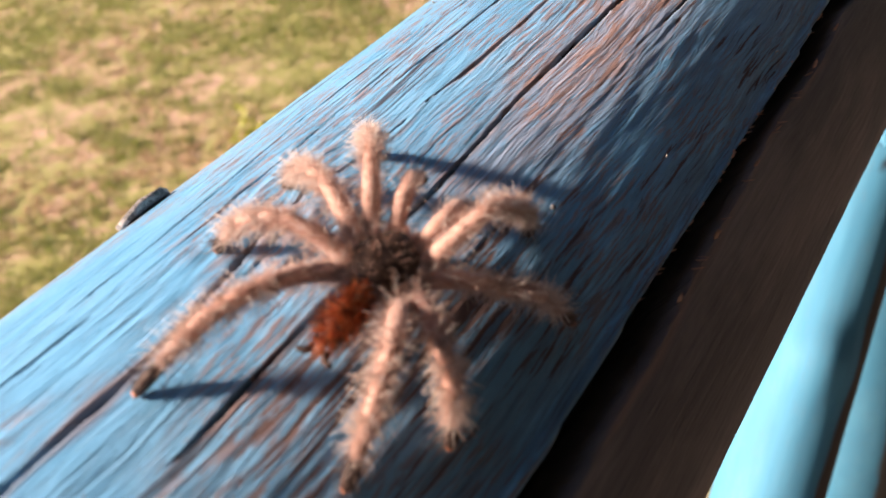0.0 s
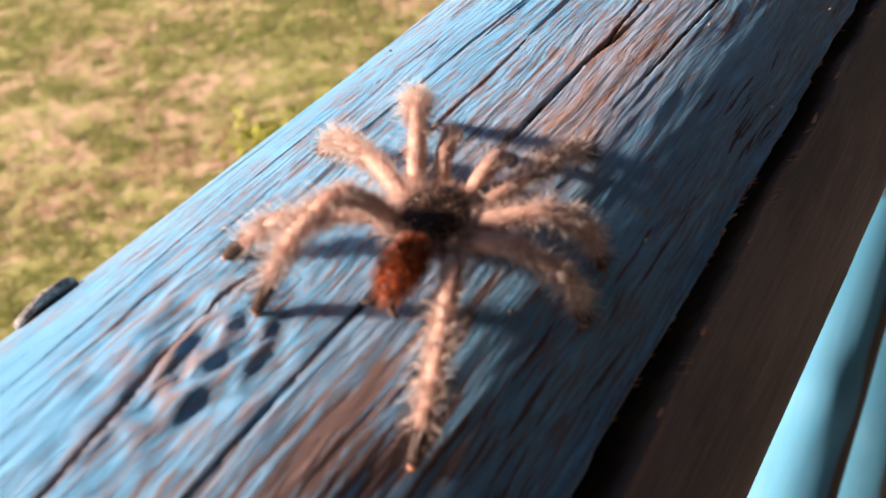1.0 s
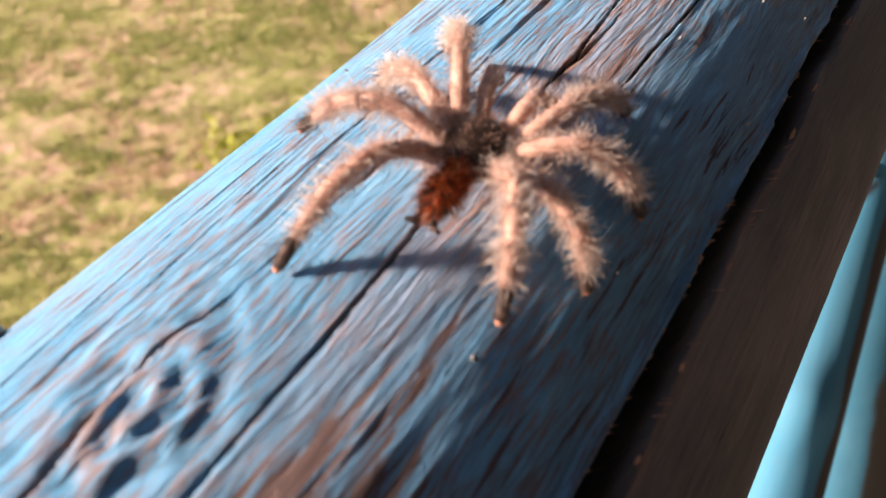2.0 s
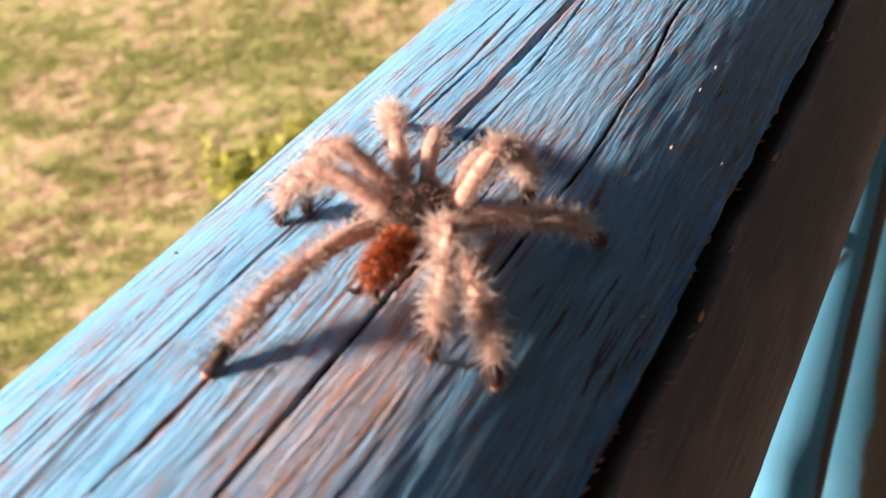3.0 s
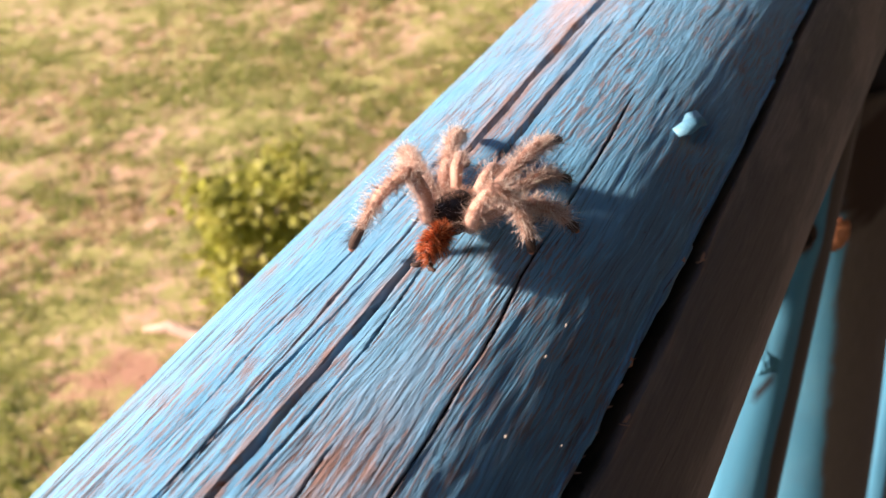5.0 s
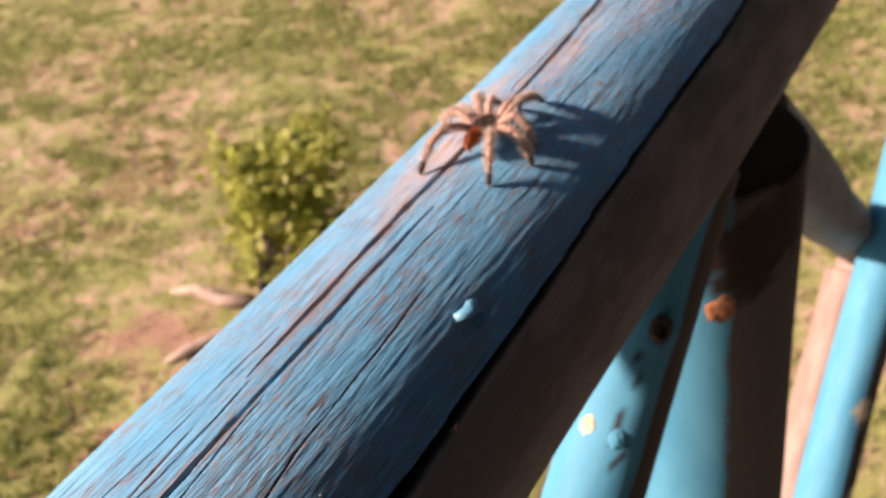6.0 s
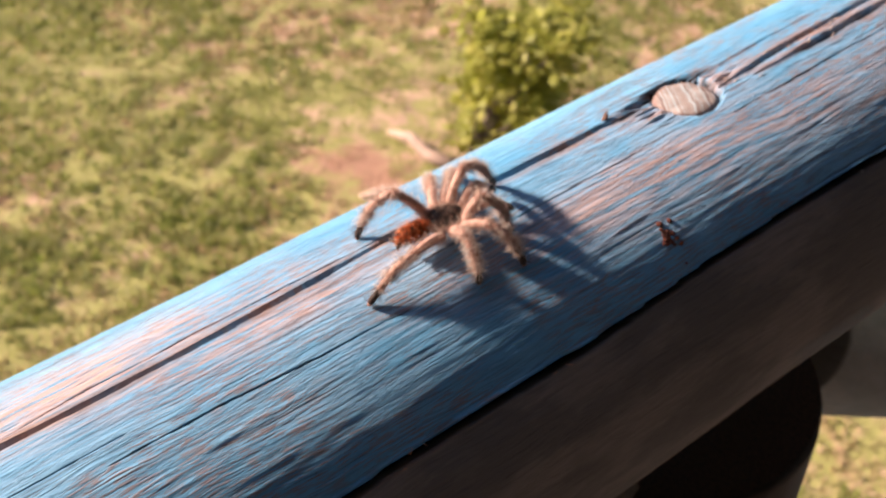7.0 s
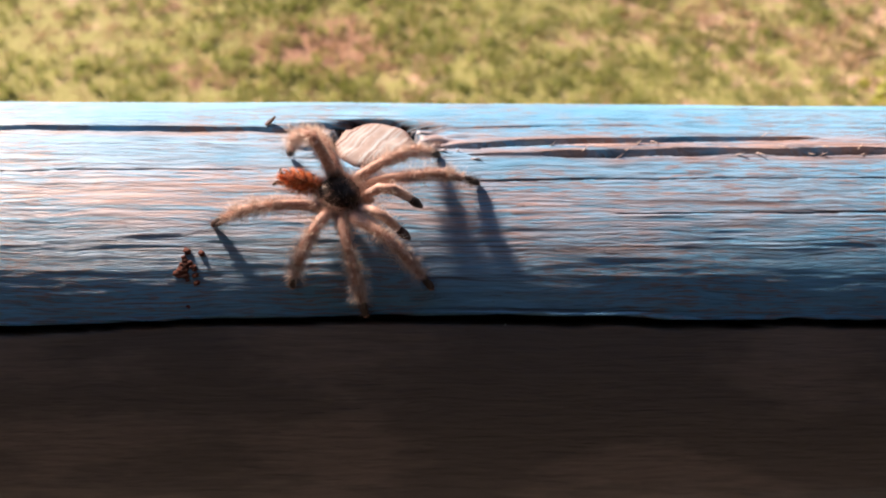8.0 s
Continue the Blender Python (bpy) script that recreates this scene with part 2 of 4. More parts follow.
M_DEADWOOD = plain("pale_dead_wood", (0.30, 0.205, 0.165), (0.48, 0.35, 0.29), 14, 0.85, 0.004, (1, 1, 0.3))
M_WALL = plain("stained_board_wall", (0.045, 0.042, 0.043), (0.085, 0.080, 0.080), 3, 0.8, 0.002, (6, 6, 0.4))
M_DECK = plain("deck_boards", (0.090, 0.084, 0.081), (0.18, 0.168, 0.160), 5, 0.75, 0.002, (8, 0.5, 1))


def ground_material():
    m, nt, b = material("dry_lawn")
    co = node(nt, "ShaderNodeTexCoord").outputs["Object"]
    big = noise_tex(nt, co, 0.9, 4.0, 0.6)
    mid = noise_tex(nt, co, 4.0, 4.0, 0.62, 0.6)
    small = noise_tex(nt, co, 26.0, 4.0, 0.65)
    f = calc(nt, "ADD", calc(nt, "MULTIPLY", big, 0.45), calc(nt, "ADD", calc(nt, "MULTIPLY", mid, 0.65), calc(nt, "MULTIPLY", small, 0.25)))
    lush = step(nt, node(nt, "ShaderNodeSeparateXYZ", {0: co}).outputs[1], 5.0, 1.5)
    f = calc(nt, "SUBTRACT", f, calc(nt, "MULTIPLY", lush, 0.07))
    soil = mix(nt, small, (0.40, 0.26, 0.18), (0.60, 0.43, 0.315))
    bare_soil = mix(nt, small, (0.25, 0.13, 0.085), (0.47, 0.28, 0.20))
    grass = mix(nt, small, (0.21, 0.225, 0.060), (0.40, 0.37, 0.145))
    col = mix(nt, step(nt, f, 0.63, 0.78), grass, soil)
    nt.links.new(mix(nt, step(nt, calc(nt, "ADD", attr(nt, "soil"), calc(nt, "SUBTRACT", mid, 0.5)), 0.35, 0.6), col, bare_soil), b.inputs["Base Color"])
    b.inputs["Roughness"].default_value = 0.95
    bump(nt, b, small, 0.8, 0.03)
    return m


M_GROUND = ground_material()


# ---- mesh helpers ----
def part(name, bm, mat, parent=None, label=""):
    me = bpy.data.meshes.new(name)
    bm.to_mesh(me)
    bm.free()
    me.materials.append(mat)
    for p in me.polygons:
        p.use_smooth = True
    ob = new(name, me)
    ob.parent = parent
    return tagged(ob, label)


def empty(name, m=None):
    ob = new(name)
    ob.empty_display_size = 0.01
    if m is not None:
        ob.matrix_basis = m
    return ob


def mesh_from(name, verts, faces, mat, parent=None, smooth=True, label=""):
    me = bpy.data.meshes.new(name)
    me.from_pydata(verts, [], faces)
    me.materials.append(mat)
    if smooth:
        me.polygons.foreach_set("use_smooth", [True] * len(me.polygons))
    me.update()
    ob = new(name, me)
    ob.parent = parent
    return tagged(ob, label)


def sweep(bm, pts, radii, seg=14, squash=1.0, cap=True):
    """A tube of changing radius along a polyline, with rounded ends."""
    rings = []
    n = len(pts)
    for i, p in enumerate(pts):
        p = Vector(p)
        d = (Vector(pts[min(i + 1, n - 1)]) - Vector(pts[max(i - 1, 0)])).normalized()
        side = d.cross(Vector((0, 0, 1)))
        if side.length < 1e-3:
            side = d.cross(Vector((0, 1, 0)))
        side.normalize()
        up = side.cross(d).normalized()
        rings.append([bm.verts.new(p + (side * math.cos(a) + up * math.sin(a) * squash) * radii[i])
                      for a in (2 * math.pi * k / seg for k in range(seg))])
    for a, b in zip(rings, rings[1:]):
        for k in range(seg):
            bm.faces.new((a[k], a[(k + 1) % seg], b[(k + 1) % seg], b[k]))
    if cap:
        bm.faces.new(rings[0][::-1])
        bm.faces.new(rings[-1])
    return bm


def ellipsoid(bm, c, r, nu=24, nv=14, wob=0.0, f=8.0):
    m = Matrix.Translation(c) @ Matrix.Diagonal((*r, 1))
    res = bmesh.ops.create_uvsphere(bm, u_segments=nu, v_segments=nv, radius=1.0, matrix=m)
    if wob:
        for v in res["verts"]:
            d = v.co - Vector(c)
            v.co = Vector(c) + d * (1 + wob * noise.noise(d.normalized() * f))
    return bm


def hairs(rng, roots, length, width, lean, spread=0.35):
    """Thin three-sided spikes; roots: (place, normal) pairs; lean: the way in which they lie."""
    vs, fs = [], []
    for p, nrm in roots:
        d = (nrm * 0.9 + lean * rng.uniform(0.2, 0.9) + Vector((rng.gauss(0, spread), rng.gauss(0, spread), rng.gauss(0, spread)))).normalized()
        ln = length * rng.uniform(0.45, 1.25)
        s = d.orthogonal().normalized()
        t = d.cross(s)
        w = width * rng.uniform(0.7, 1.3)
        mid = p + d * ln * 0.55 + nrm * ln * 0.04
        tip = p + d * ln + lean * ln * 0.22
        i = len(vs)
        for k in range(3):
            a = 2.094 * k
            vs.append(p - nrm * 0.0001 + (s * math.cos(a) + t * math.sin(a)) * w)
        for k in range(3):
            a = 2.094 * k
            vs.append(mid + (s * math.cos(a) + t * math.sin(a)) * w * 0.7)
        vs.append(tip)
        for k in range(3):
            fs.append((i + k, i + (k + 1) % 3, i + 3 + (k + 1) % 3, i + 3 + k))
            fs.append((i + 3 + k, i + 3 + (k + 1) % 3, i + 6))
    return [tuple(v) for v in vs], fs


def tube_roots(rng, pts, radii, count, lo=0.0, hi=1.0):
    out = []
    n = len(pts) - 1
    for _ in range(count):
        u = rng.uniform(lo, hi) * n
        i = min(int(u), n - 1)
        f = u - i
        p = Vector(pts[i]).lerp(Vector(pts[i + 1]), f)
        d = (Vector(pts[i + 1]) - Vector(pts[i])).normalized()
        s = d.cross(Vector((0, 0, 1))).normalized()
        t = s.cross(d)
        a = rng.uniform(0, 2 * math.pi)
        nrm = s * math.cos(a) + t * math.sin(a)
        r = radii[i] * (1 - f) + radii[i + 1] * f
        out.append((p + nrm * r, nrm))
    return out


# ---- value noise on arrays ----
RNG = np.random.RandomState(7)
TABLE = RNG.rand(256, 256)


def vnoise(x, y):
    xi, yi = np.floor(x).astype(int), np.floor(y).astype(int)
    fx, fy = x - xi, y - yi
    fx, fy = fx * fx * (3 - 2 * fx), fy * fy * (3 - 2 * fy)
    g = lambda a, b: TABLE[a % 256, b % 256]
    return (g(xi, yi) * (1 - fx) + g(xi + 1, yi) * fx) * (1 - fy) + (g(xi, yi + 1) * (1 - fx) + g(xi + 1, yi + 1) * fx) * fy - 0.5


def fbm(x, y, n=3):
    return sum(vnoise(x * 2 ** k + 17 * k, y * 2 ** k + 31 * k) / 2 ** k for k in range(n))


# ---- the log rail ----
# drying cracks: (start, end) along the log, [(place along, degrees from the top)], width in mm, depth in mm
CRACKS = [
    ([(0.80, 6), (0.891, 4), (0.900, 3.2), (0.909, 1.4), (0.921, 0.7), (0.93, 1.8), (0.945, 3)], 1.8, 4.0),
    ([(0.950, 3), (0.967, 4), (0.985, 4.5), (1.00, 4)], 1.0, 2.5),
    ([(0.955, -6), (0.990, -5), (1.016, -3.5), (1.055, -3), (1.08, -4)], 1.1, 2.5),
    ([(0.86, 17), (0.935, 16), (0.969, 15), (0.996, 15.5), (1.007, 16.5), (1.03, 17)], 1.3, 3.0),
    ([(1.00, 3.8), (1.024, 4.5), (1.06, 5), (1.09, 5), (1.13, 5), (1.155, 5), (1.19, 5.6)], 3.2, 7.0),
    ([(1.00, 25), (1.031, 26), (1.065, 26), (1.087, 24), (1.138, 23), (1.16, 22)], 1.0, 2.2),
    ([(0.94, -22), (0.96, -20), (0.985, -13), (1.00, -12)], 0.6, 1.2),
    ([(0.88, -14), (0.918, -15), (0.942, -17), (0.97, -16)], 0.6, 1.2),
    ([(0.86, -10), (0.90, -9), (0.94, -10), (0.965, -11)], 0.6, 1.0),
    ([(0.96, 15), (0.991, 15), (1.007, 16), (1.04, 14)], 0.9, 2.0),
    ([(0.99, -3.5), (1.027, -2.6), (1.06, -0.5), (1.10, -0.5)], 1.1, 2.4),
    ([(1.02, 8), (1.055, 9), (1.086, 7), (1.10, 6)], 0.7, 1.5),
    ([(1.10, -2.3), (1.132, -2.8), (1.16, -3), (1.20, -2.8), (1.25, -2.6), (1.302, -3.5), (1.35, -6)], 4.4, 8.0),
    ([(1.03, -10), (1.05, -10), (1.077, -8.4), (1.105, -8.4), (1.125, -6.5)], 0.7, 1.2),
    ([(1.23, -5), (1.250, -7), (1.301, -7), (1.339, -7), (1.36, -7)], 1.2, 3.0),
    ([(1.33, -5), (1.36, -7), (1.396, -7), (1.418, -7.5), (1.437, -5)], 6.4, 8.0),
    ([(1.462, 1.6), (1.486, -0.9), (1.507, -2.1), (1.536, -3.3), (1.57, -4)], 4.6, 7.0),
    ([(1.455, -7), (1.471, -8), (1.502, -10), (1.53, -10.5)], 1.0, 3.0),
    ([(1.475, 4), (1.52, 2.9), (1.546, 1.7), (1.60, 1.8), (1.75, 2)], 6.6, 8.0),
    ([(1.455, 13), (1.499, 12), (1.583, 11), (1.65, 11)], 0.8, 1.6),
    ([(1.24, 16), (1.269, 16), (1.291, 17), (1.33, 18)], 0.7, 1.5),
    ([(1.35, 10), (1.38, 9.5), (1.42, 9)], 0.7, 1.4),
    ([(1.51, 22), (1.55, 21.5), (1.60, 21)], 0.6, 1.2),
    ([(1.18, 12), (1.22, 11), (1.26, 11)], 0.6, 1.2),
]
EDGE_Y = [0.0, 0.91, 0.95, 1.00, 1.05, 1.10, 1.15, 1.20, 1.28, 1.38, 1.43, 1.48, 1.53, 1.60, 6.0]
EDGE_T = [51.0, 50.2, 50.0, 49.6, 49.4, 50.0, 50.6, 50.4, 48.6, 48.1, 46.9, 46.2, 47.5, 47.8, 48.0]
EDGE_W = [7.0, 6.2, 5.2, 4.6, 4.1, 3.7, 2.5, 2.0, 2.0, 2.3, 2.4, 2.3, 2.2, 2.2, 2.2]
# worn places: along, degrees, length along, degrees wide, strength
WORN = [(0.925, 30, 0.035, 10, 0.55), (0.90, 24, 0.03, 7, 0.5), (1.00, 21, 0.06, 8, 0.5), (1.00, 12, 0.03, 5, 0.35),
        (0.975, -9, 0.04, 6, 0.3), (1.10, 20, 0.03, 6, 0.2), (0.92, 40, 0.05, 8, 0.25), (1.00, 41, 0.06, 8, 0.25),
        (1.08, 42, 0.06, 8, 0.2), (1.16, 44, 0.05, 7, 0.2), (1.03, -16, 0.05, 5, 0.3), (1.12, -17, 0.05, 6, 0.35)]
FADED = [(1.245, -10, 0.06, 11, 1.0), (1.13, -5, 0.05, 8, 0.25), (1.30, 3, 0.04, 5, 0.6), (1.53, -1, 0.09, 4, 1.0), (1.46, 22, 0.12, 12, 0.55),
         (0.985, 20, 0.06, 9, 0.5), (1.40, 16, 0.06, 8, 0.5)]
# how far the grain has turned round the log, in degrees, along its length
TWIST_Y = [0.88, 0.98, 1.06, 1.12, 1.17, 1.24]
TWIST_T = [3.5, 2.8, 1.9, 1.1, 0.4, 0.0]
TENON = (1.4505, -2.6, 0.0105)


def log_surface(yy, tt):
    """Radius and masks on a grid: yy along in metres, tt in degrees from the top towards the deck."""
    tt = tt - np.interp(yy, TWIST_Y, TWIST_T)
    arc = np.radians(tt) * RAIL_R
    r = np.full_like(yy, RAIL_R)
    r += 0.0007 * fbm(yy * 9, arc * 22 + 3, 2) + 0.00020 * fbm(yy * 30 + 5, arc * 150, 3)
    r += 0.00017 * fbm(yy * 55, arc * 640 + 9, 3) + 0.00009 * fbm(yy * 80 + 4, arc * 1500, 2)
    # the log grows a little thicker towards the post on its lower deck side
    r += np.interp(yy, [0.8, 1.18, 1.38, 1.6], [-0.0016, -0.0012, 0.0024, 0.0030]) * np.exp(-((tt - 112) / 34) ** 2)
    raw_shade, edge, wear, fade = (np.zeros_like(yy) for _ in range(4))
    for k, (pts, wide, deep) in enumerate(CRACKS):
        ys, ts = zip(*pts)
        mid = np.interp(yy, ys, ts) + 0.45 * fbm(yy * 60 + k * 7.3, yy * 0 + k, 3)
        u = np.clip((yy - ys[0]) / (ys[-1] - ys[0]), 0, 1)
        half = wide * (0.00030 if wide > 3 else 0.00027) * np.clip(np.minimum(u, 1 - u) * 7, 0, 1) ** 0.6 * (0.75 + (0.9 if wide < 3 else 0.35) * fbm(yy * 90 + k * 3.1, yy * 0 + 2 * k, 2))
        d = np.abs(np.radians(tt - mid) * RAIL_R)
        ok = (yy > ys[0]) & (yy < ys[-1]) & (half > 0)
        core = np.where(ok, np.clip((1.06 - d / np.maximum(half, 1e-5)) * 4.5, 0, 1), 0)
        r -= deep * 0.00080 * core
        # mask for crack wood and the shade painted into it
        raw_shade = np.maximum(raw_shade, np.clip(core * 1.6, 0, 1))
        lip = np.where(ok, np.exp(-((d - half * 1.6) / (half * 1.1 + 1e-5)) ** 2), 0) * np.clip(0.55 + 2.2 * fbm(yy * 50 + k, arc * 300, 2), 0, 1)
        edge = np.maximum(edge, lip * 0.7 * (wide > 0.9))
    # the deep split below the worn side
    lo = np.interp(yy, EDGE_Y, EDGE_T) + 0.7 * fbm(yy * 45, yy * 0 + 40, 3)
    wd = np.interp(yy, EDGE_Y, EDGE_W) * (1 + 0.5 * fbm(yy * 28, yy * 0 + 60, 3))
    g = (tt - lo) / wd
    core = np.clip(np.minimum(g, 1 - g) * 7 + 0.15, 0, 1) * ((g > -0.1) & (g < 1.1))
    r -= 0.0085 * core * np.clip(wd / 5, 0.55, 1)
    raw_shade = np.maximum(raw_shade, core)
    r += 0.0009 * np.exp(-((g + 0.05) / 0.22) ** 2)
    edge = np.maximum(edge, 0.55 * np.exp(-((g - 1.18) / 0.16) ** 2) * np.clip(0.4 + 2 * fbm(yy * 70, arc * 200, 2), 0, 1))
    under = np.clip((g - 0.5) * 3, 0, 1) * (tt < 185)
    # the knot with its folds
    ky, kt = (yy - 0.915) / 0.017, np.radians(tt - 4.5) * RAIL_R / 0.012
    q = np.hypot(ky + 0.25 * kt, kt)
    env = np.exp(-(q / 0.95) ** 2)
    swirl = np.sin(q * 12.0 + 3.0 * fbm(yy * 120, arc * 160, 2) * 2 + 1.2 * np.arctan2(kt, ky))
    r += env * (0.0005 * swirl + 0.0008 * fbm(yy * 260, arc * 380 + 5, 3) + 0.0006)
    pit = env * np.clip(-swirl - 0.5 + 1.5 * fbm(yy * 300, arc * 300, 2), 0, 1) * 1.3
    raw_shade = np.maximum(raw_shade, np.clip(pit, 0, 0.3))
    edge = np.maximum(edge, env * np.clip(swirl - 0.5 + 1.8 * fbm(yy * 240 + 9, arc * 400, 2), 0, 1) * 0.9)
    # the hole of the tenon, torn open along the grain
    dy, dt = yy - TENON[0], np.radians(tt - TENON[1]) * RAIL_R
    rr = np.hypot(dy, dt) + 0.0007 * fbm(yy * 260, arc * 260, 2)
    hole = np.clip((TENON[2] + 0.0008 - rr) * 2500, 0, 1)
    gap = np.clip(1 - np.abs(rr - TENON[2] - 0.0003) / 0.0011, 0, 1) * (0.75 + 0.25 * (dt < 0.003))
    r -= 0.004 * hole
    raw_shade = np.maximum(raw_shade, np.clip(gap * 1.5, 0, 1))
    r -= 0.0022 * gap
    tear = np.clip(1 - np.abs(dt + 0.0098 - 0.22 * np.abs(dy)) / 0.0026, 0, 1) * np.clip(1 - np.abs(dy + 0.004) / 0.022, 0, 1) ** 0.5
    r -= 0.003 * tear
    raw_shade = np.maximum(raw_shade, np.clip(tear * 3.0 * (0.75 + 1.4 * fbm(yy * 160, arc * 700, 2)), 0, 1))
    torn = np.exp(-((np.abs(dy) - 0.015) / 0.007) ** 2 - ((dt + 0.001) / 0.007) ** 2)
    edge = np.maximum(edge, torn * np.clip(0.5 + 2.4 * fbm(yy * 140, arc * 500, 2), 0, 1))
    r += torn * 0.0010 * fbm(yy * 120, arc * 900, 2) * 2
    # a dent under the lifted chip of paint
    dy, dt = yy - 1.1585, np.radians(tt - 39) * RAIL_R
    dent = np.exp(-(dy / 0.006) ** 2 - (dt / 0.0035) ** 2)
    r -= 0.0016 * dent
    # streaky grey dirt plus painted-in shade, thickening towards the log's deck side
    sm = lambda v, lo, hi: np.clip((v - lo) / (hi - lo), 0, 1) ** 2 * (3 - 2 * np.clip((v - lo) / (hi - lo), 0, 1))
    grime_shade = np.interp(yy, [0.9, 1.12, 1.28], [1.0, 1.0, 0.35]) * sm(tt + 14 * fbm(yy * 14 + 3, arc * 90, 3), 22, 46)
    for y0, t0, ly, lt, s in WORN:
        wear += s * np.exp(-((yy - y0) / ly) ** 2 - ((tt - t0) / lt) ** 2)
    for y0, t0, ly, lt, s in FADED:
        fade += s * np.exp(-((yy - y0) / ly) ** 2 - ((tt - t0) / lt) ** 2)
    return r, {"raw_shade": raw_shade, "edge": np.clip(edge, 0, 1) * (1 - raw_shade), "wear": np.clip(wear, 0, 1), "fade": np.clip(fade, 0, 1), "under": under, "grime_shade": grime_shade * (1 - under)}


def build_log():
    ys = np.concatenate([np.linspace(-0.25, 0.80, 90, endpoint=False), np.arange(0.80, 1.66, 0.0013),
                         np.linspace(1.66, 2.4, 220, endpoint=False), np.linspace(2.4, 4.35, 120)])
    ts = np.concatenate([np.arange(-56, -24, 0.6), np.arange(-24, 31, 0.2), np.arange(31, 112, 0.5), np.arange(112, 304, 4.0)])
    n, k = len(ys), len(ts)
    tt, yy = np.meshgrid(ts, ys)
    r, masks = log_surface(yy, tt)
    a = np.radians(tt)
    co = np.stack([r * np.sin(a), yy, r * np.cos(a)], -1).reshape(-1, 3)
    i = np.arange(n - 1)[:, None] * k + np.arange(k)[None, :]
    j = np.arange(n - 1)[:, None] * k + (np.arange(k)[None, :] + 1) % k
    faces = np.stack([i, i + k, j + k, j], -1).reshape(-1, 4)
    me = bpy.data.meshes.new("log_body")
    nv, nf = len(co), len(faces)
    me.vertices.add(nv)
    me.vertices.foreach_set("co", co.ravel())
    me.loops.add(nf * 4)
    me.loops.foreach_set("vertex_index", faces.ravel().astype(np.int32))
    me.polygons.add(nf)
    me.polygons.foreach_set("loop_start", np.arange(0, nf * 4, 4, dtype=np.int32))
    me.polygons.foreach_set("use_smooth", np.ones(nf, dtype=bool))
    me.update(calc_edges=True)
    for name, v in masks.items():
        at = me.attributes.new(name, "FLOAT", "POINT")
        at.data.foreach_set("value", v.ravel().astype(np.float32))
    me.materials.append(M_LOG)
    rail = empty("log_rail")
    tagged(rail, "round log handrail in cracked, flaking sky-blue paint", "handrail")
    body = new("log_body", me)
    body.parent = rail
    return rail


def on_log(y, t, lift=0.0):
    a = radians(t)
    return Vector(((RAIL_R + lift) * math.sin(a), y, (RAIL_R + lift) * math.cos(a)))


def log_frame(y, t, lift=0.0, turn=0.0):
    """Stands on the log: z outwards, y along the log, turned about z; t follows the grain."""
    t = t + float(np.interp(y, TWIST_Y, TWIST_T))
    return Matrix.Translation(on_log(y, t, lift)) @ Matrix.Rotation(radians(t), 4, "Y") @ Matrix.Rotation(radians(turn), 4, "Z")


rail = build_log()


def flake(name, m, pts, thick, mat, label):
    """A small bent plate from an outline in its own plane, with height at each corner."""
    bm = bmesh.new()
    top = [bm.verts.new(m @ Vector((x, y, z + thick))) for x, y, z in pts]
    bot = [bm.verts.new(m @ Vector((x, y, z))) for x, y, z in pts]
    c1 = bm.verts.new(m @ Vector((sum(p[0] for p in pts) / len(pts), sum(p[1] for p in pts) / len(pts), sum(p[2] for p in pts) / len(pts) + thick * 1.6)))
    n = len(pts)
    for i in range(n):
        bm.faces.new((top[i], top[(i + 1) % n], c1))
        bm.faces.new((bot[i], bot[(i + 1) % n], top[(i + 1) % n], top[i]))
    bm.faces.new(bot[::-1])
    bmesh.ops.recalc_face_normals(bm, faces=bm.faces)
    return part(name, bm, mat, rail, label)


flake("paint_chip", log_frame(1.1576, 36.8, -0.0006), [(-0.0031, -0.0044, 0.0003), (-0.0021, -0.0008, 0.0010), (-0.0026, 0.0021, 0.0013), (-0.0010, 0.0052, 0.0018),
      (0.0008, 0.0029, 0.0029), (0.0031, 0.0026, 0.0023), (0.0021, 0.0003, 0.0026), (0.0013, -0.0029, 0.0016), (-0.0008, -0.0055, 0.0005)], 0.0006, M_CHIP, "pale blue chip of lifted paint")
flake("bark_flake", log_frame(0.916, -34, -0.0005, -8), [(-0.002, -0.0055, 0), (0.0015, -0.005, 0.0006), (0.002, -0.001, 0.0015), (0.0014, 0.004, 0.0012), (-0.0006, 0.0055, 0.0003), (-0.002, 0.002, 0.0006)],
      0.0014, M_BARK, "curled grey flake of bark")
flake("splinter", log_frame(1.4225, -9.5, -0.0005, 20), [(-0.0008, -0.0016, 0), (0.0008, -0.0012, 0.0004), (0.0007, 0.0006, 0.0016), (-0.0002, 0.0014, 0.0022), (-0.0010, 0.0006, 0.0010)],
      0.0006, M_SCAR, "upright dark splinter")
flake("straw", log_frame(1.5007, 85.8, -0.0002, 48), [(-0.0003, -0.0026, 0), (0.0003, -0.0024, 0.0002), (0.0004, 0.0, 0.0003), (0.0003, 0.0025, 0.0002), (-0.0003, 0.0023, 0)],
      0.0004, M_DUST, "bit of pale straw")
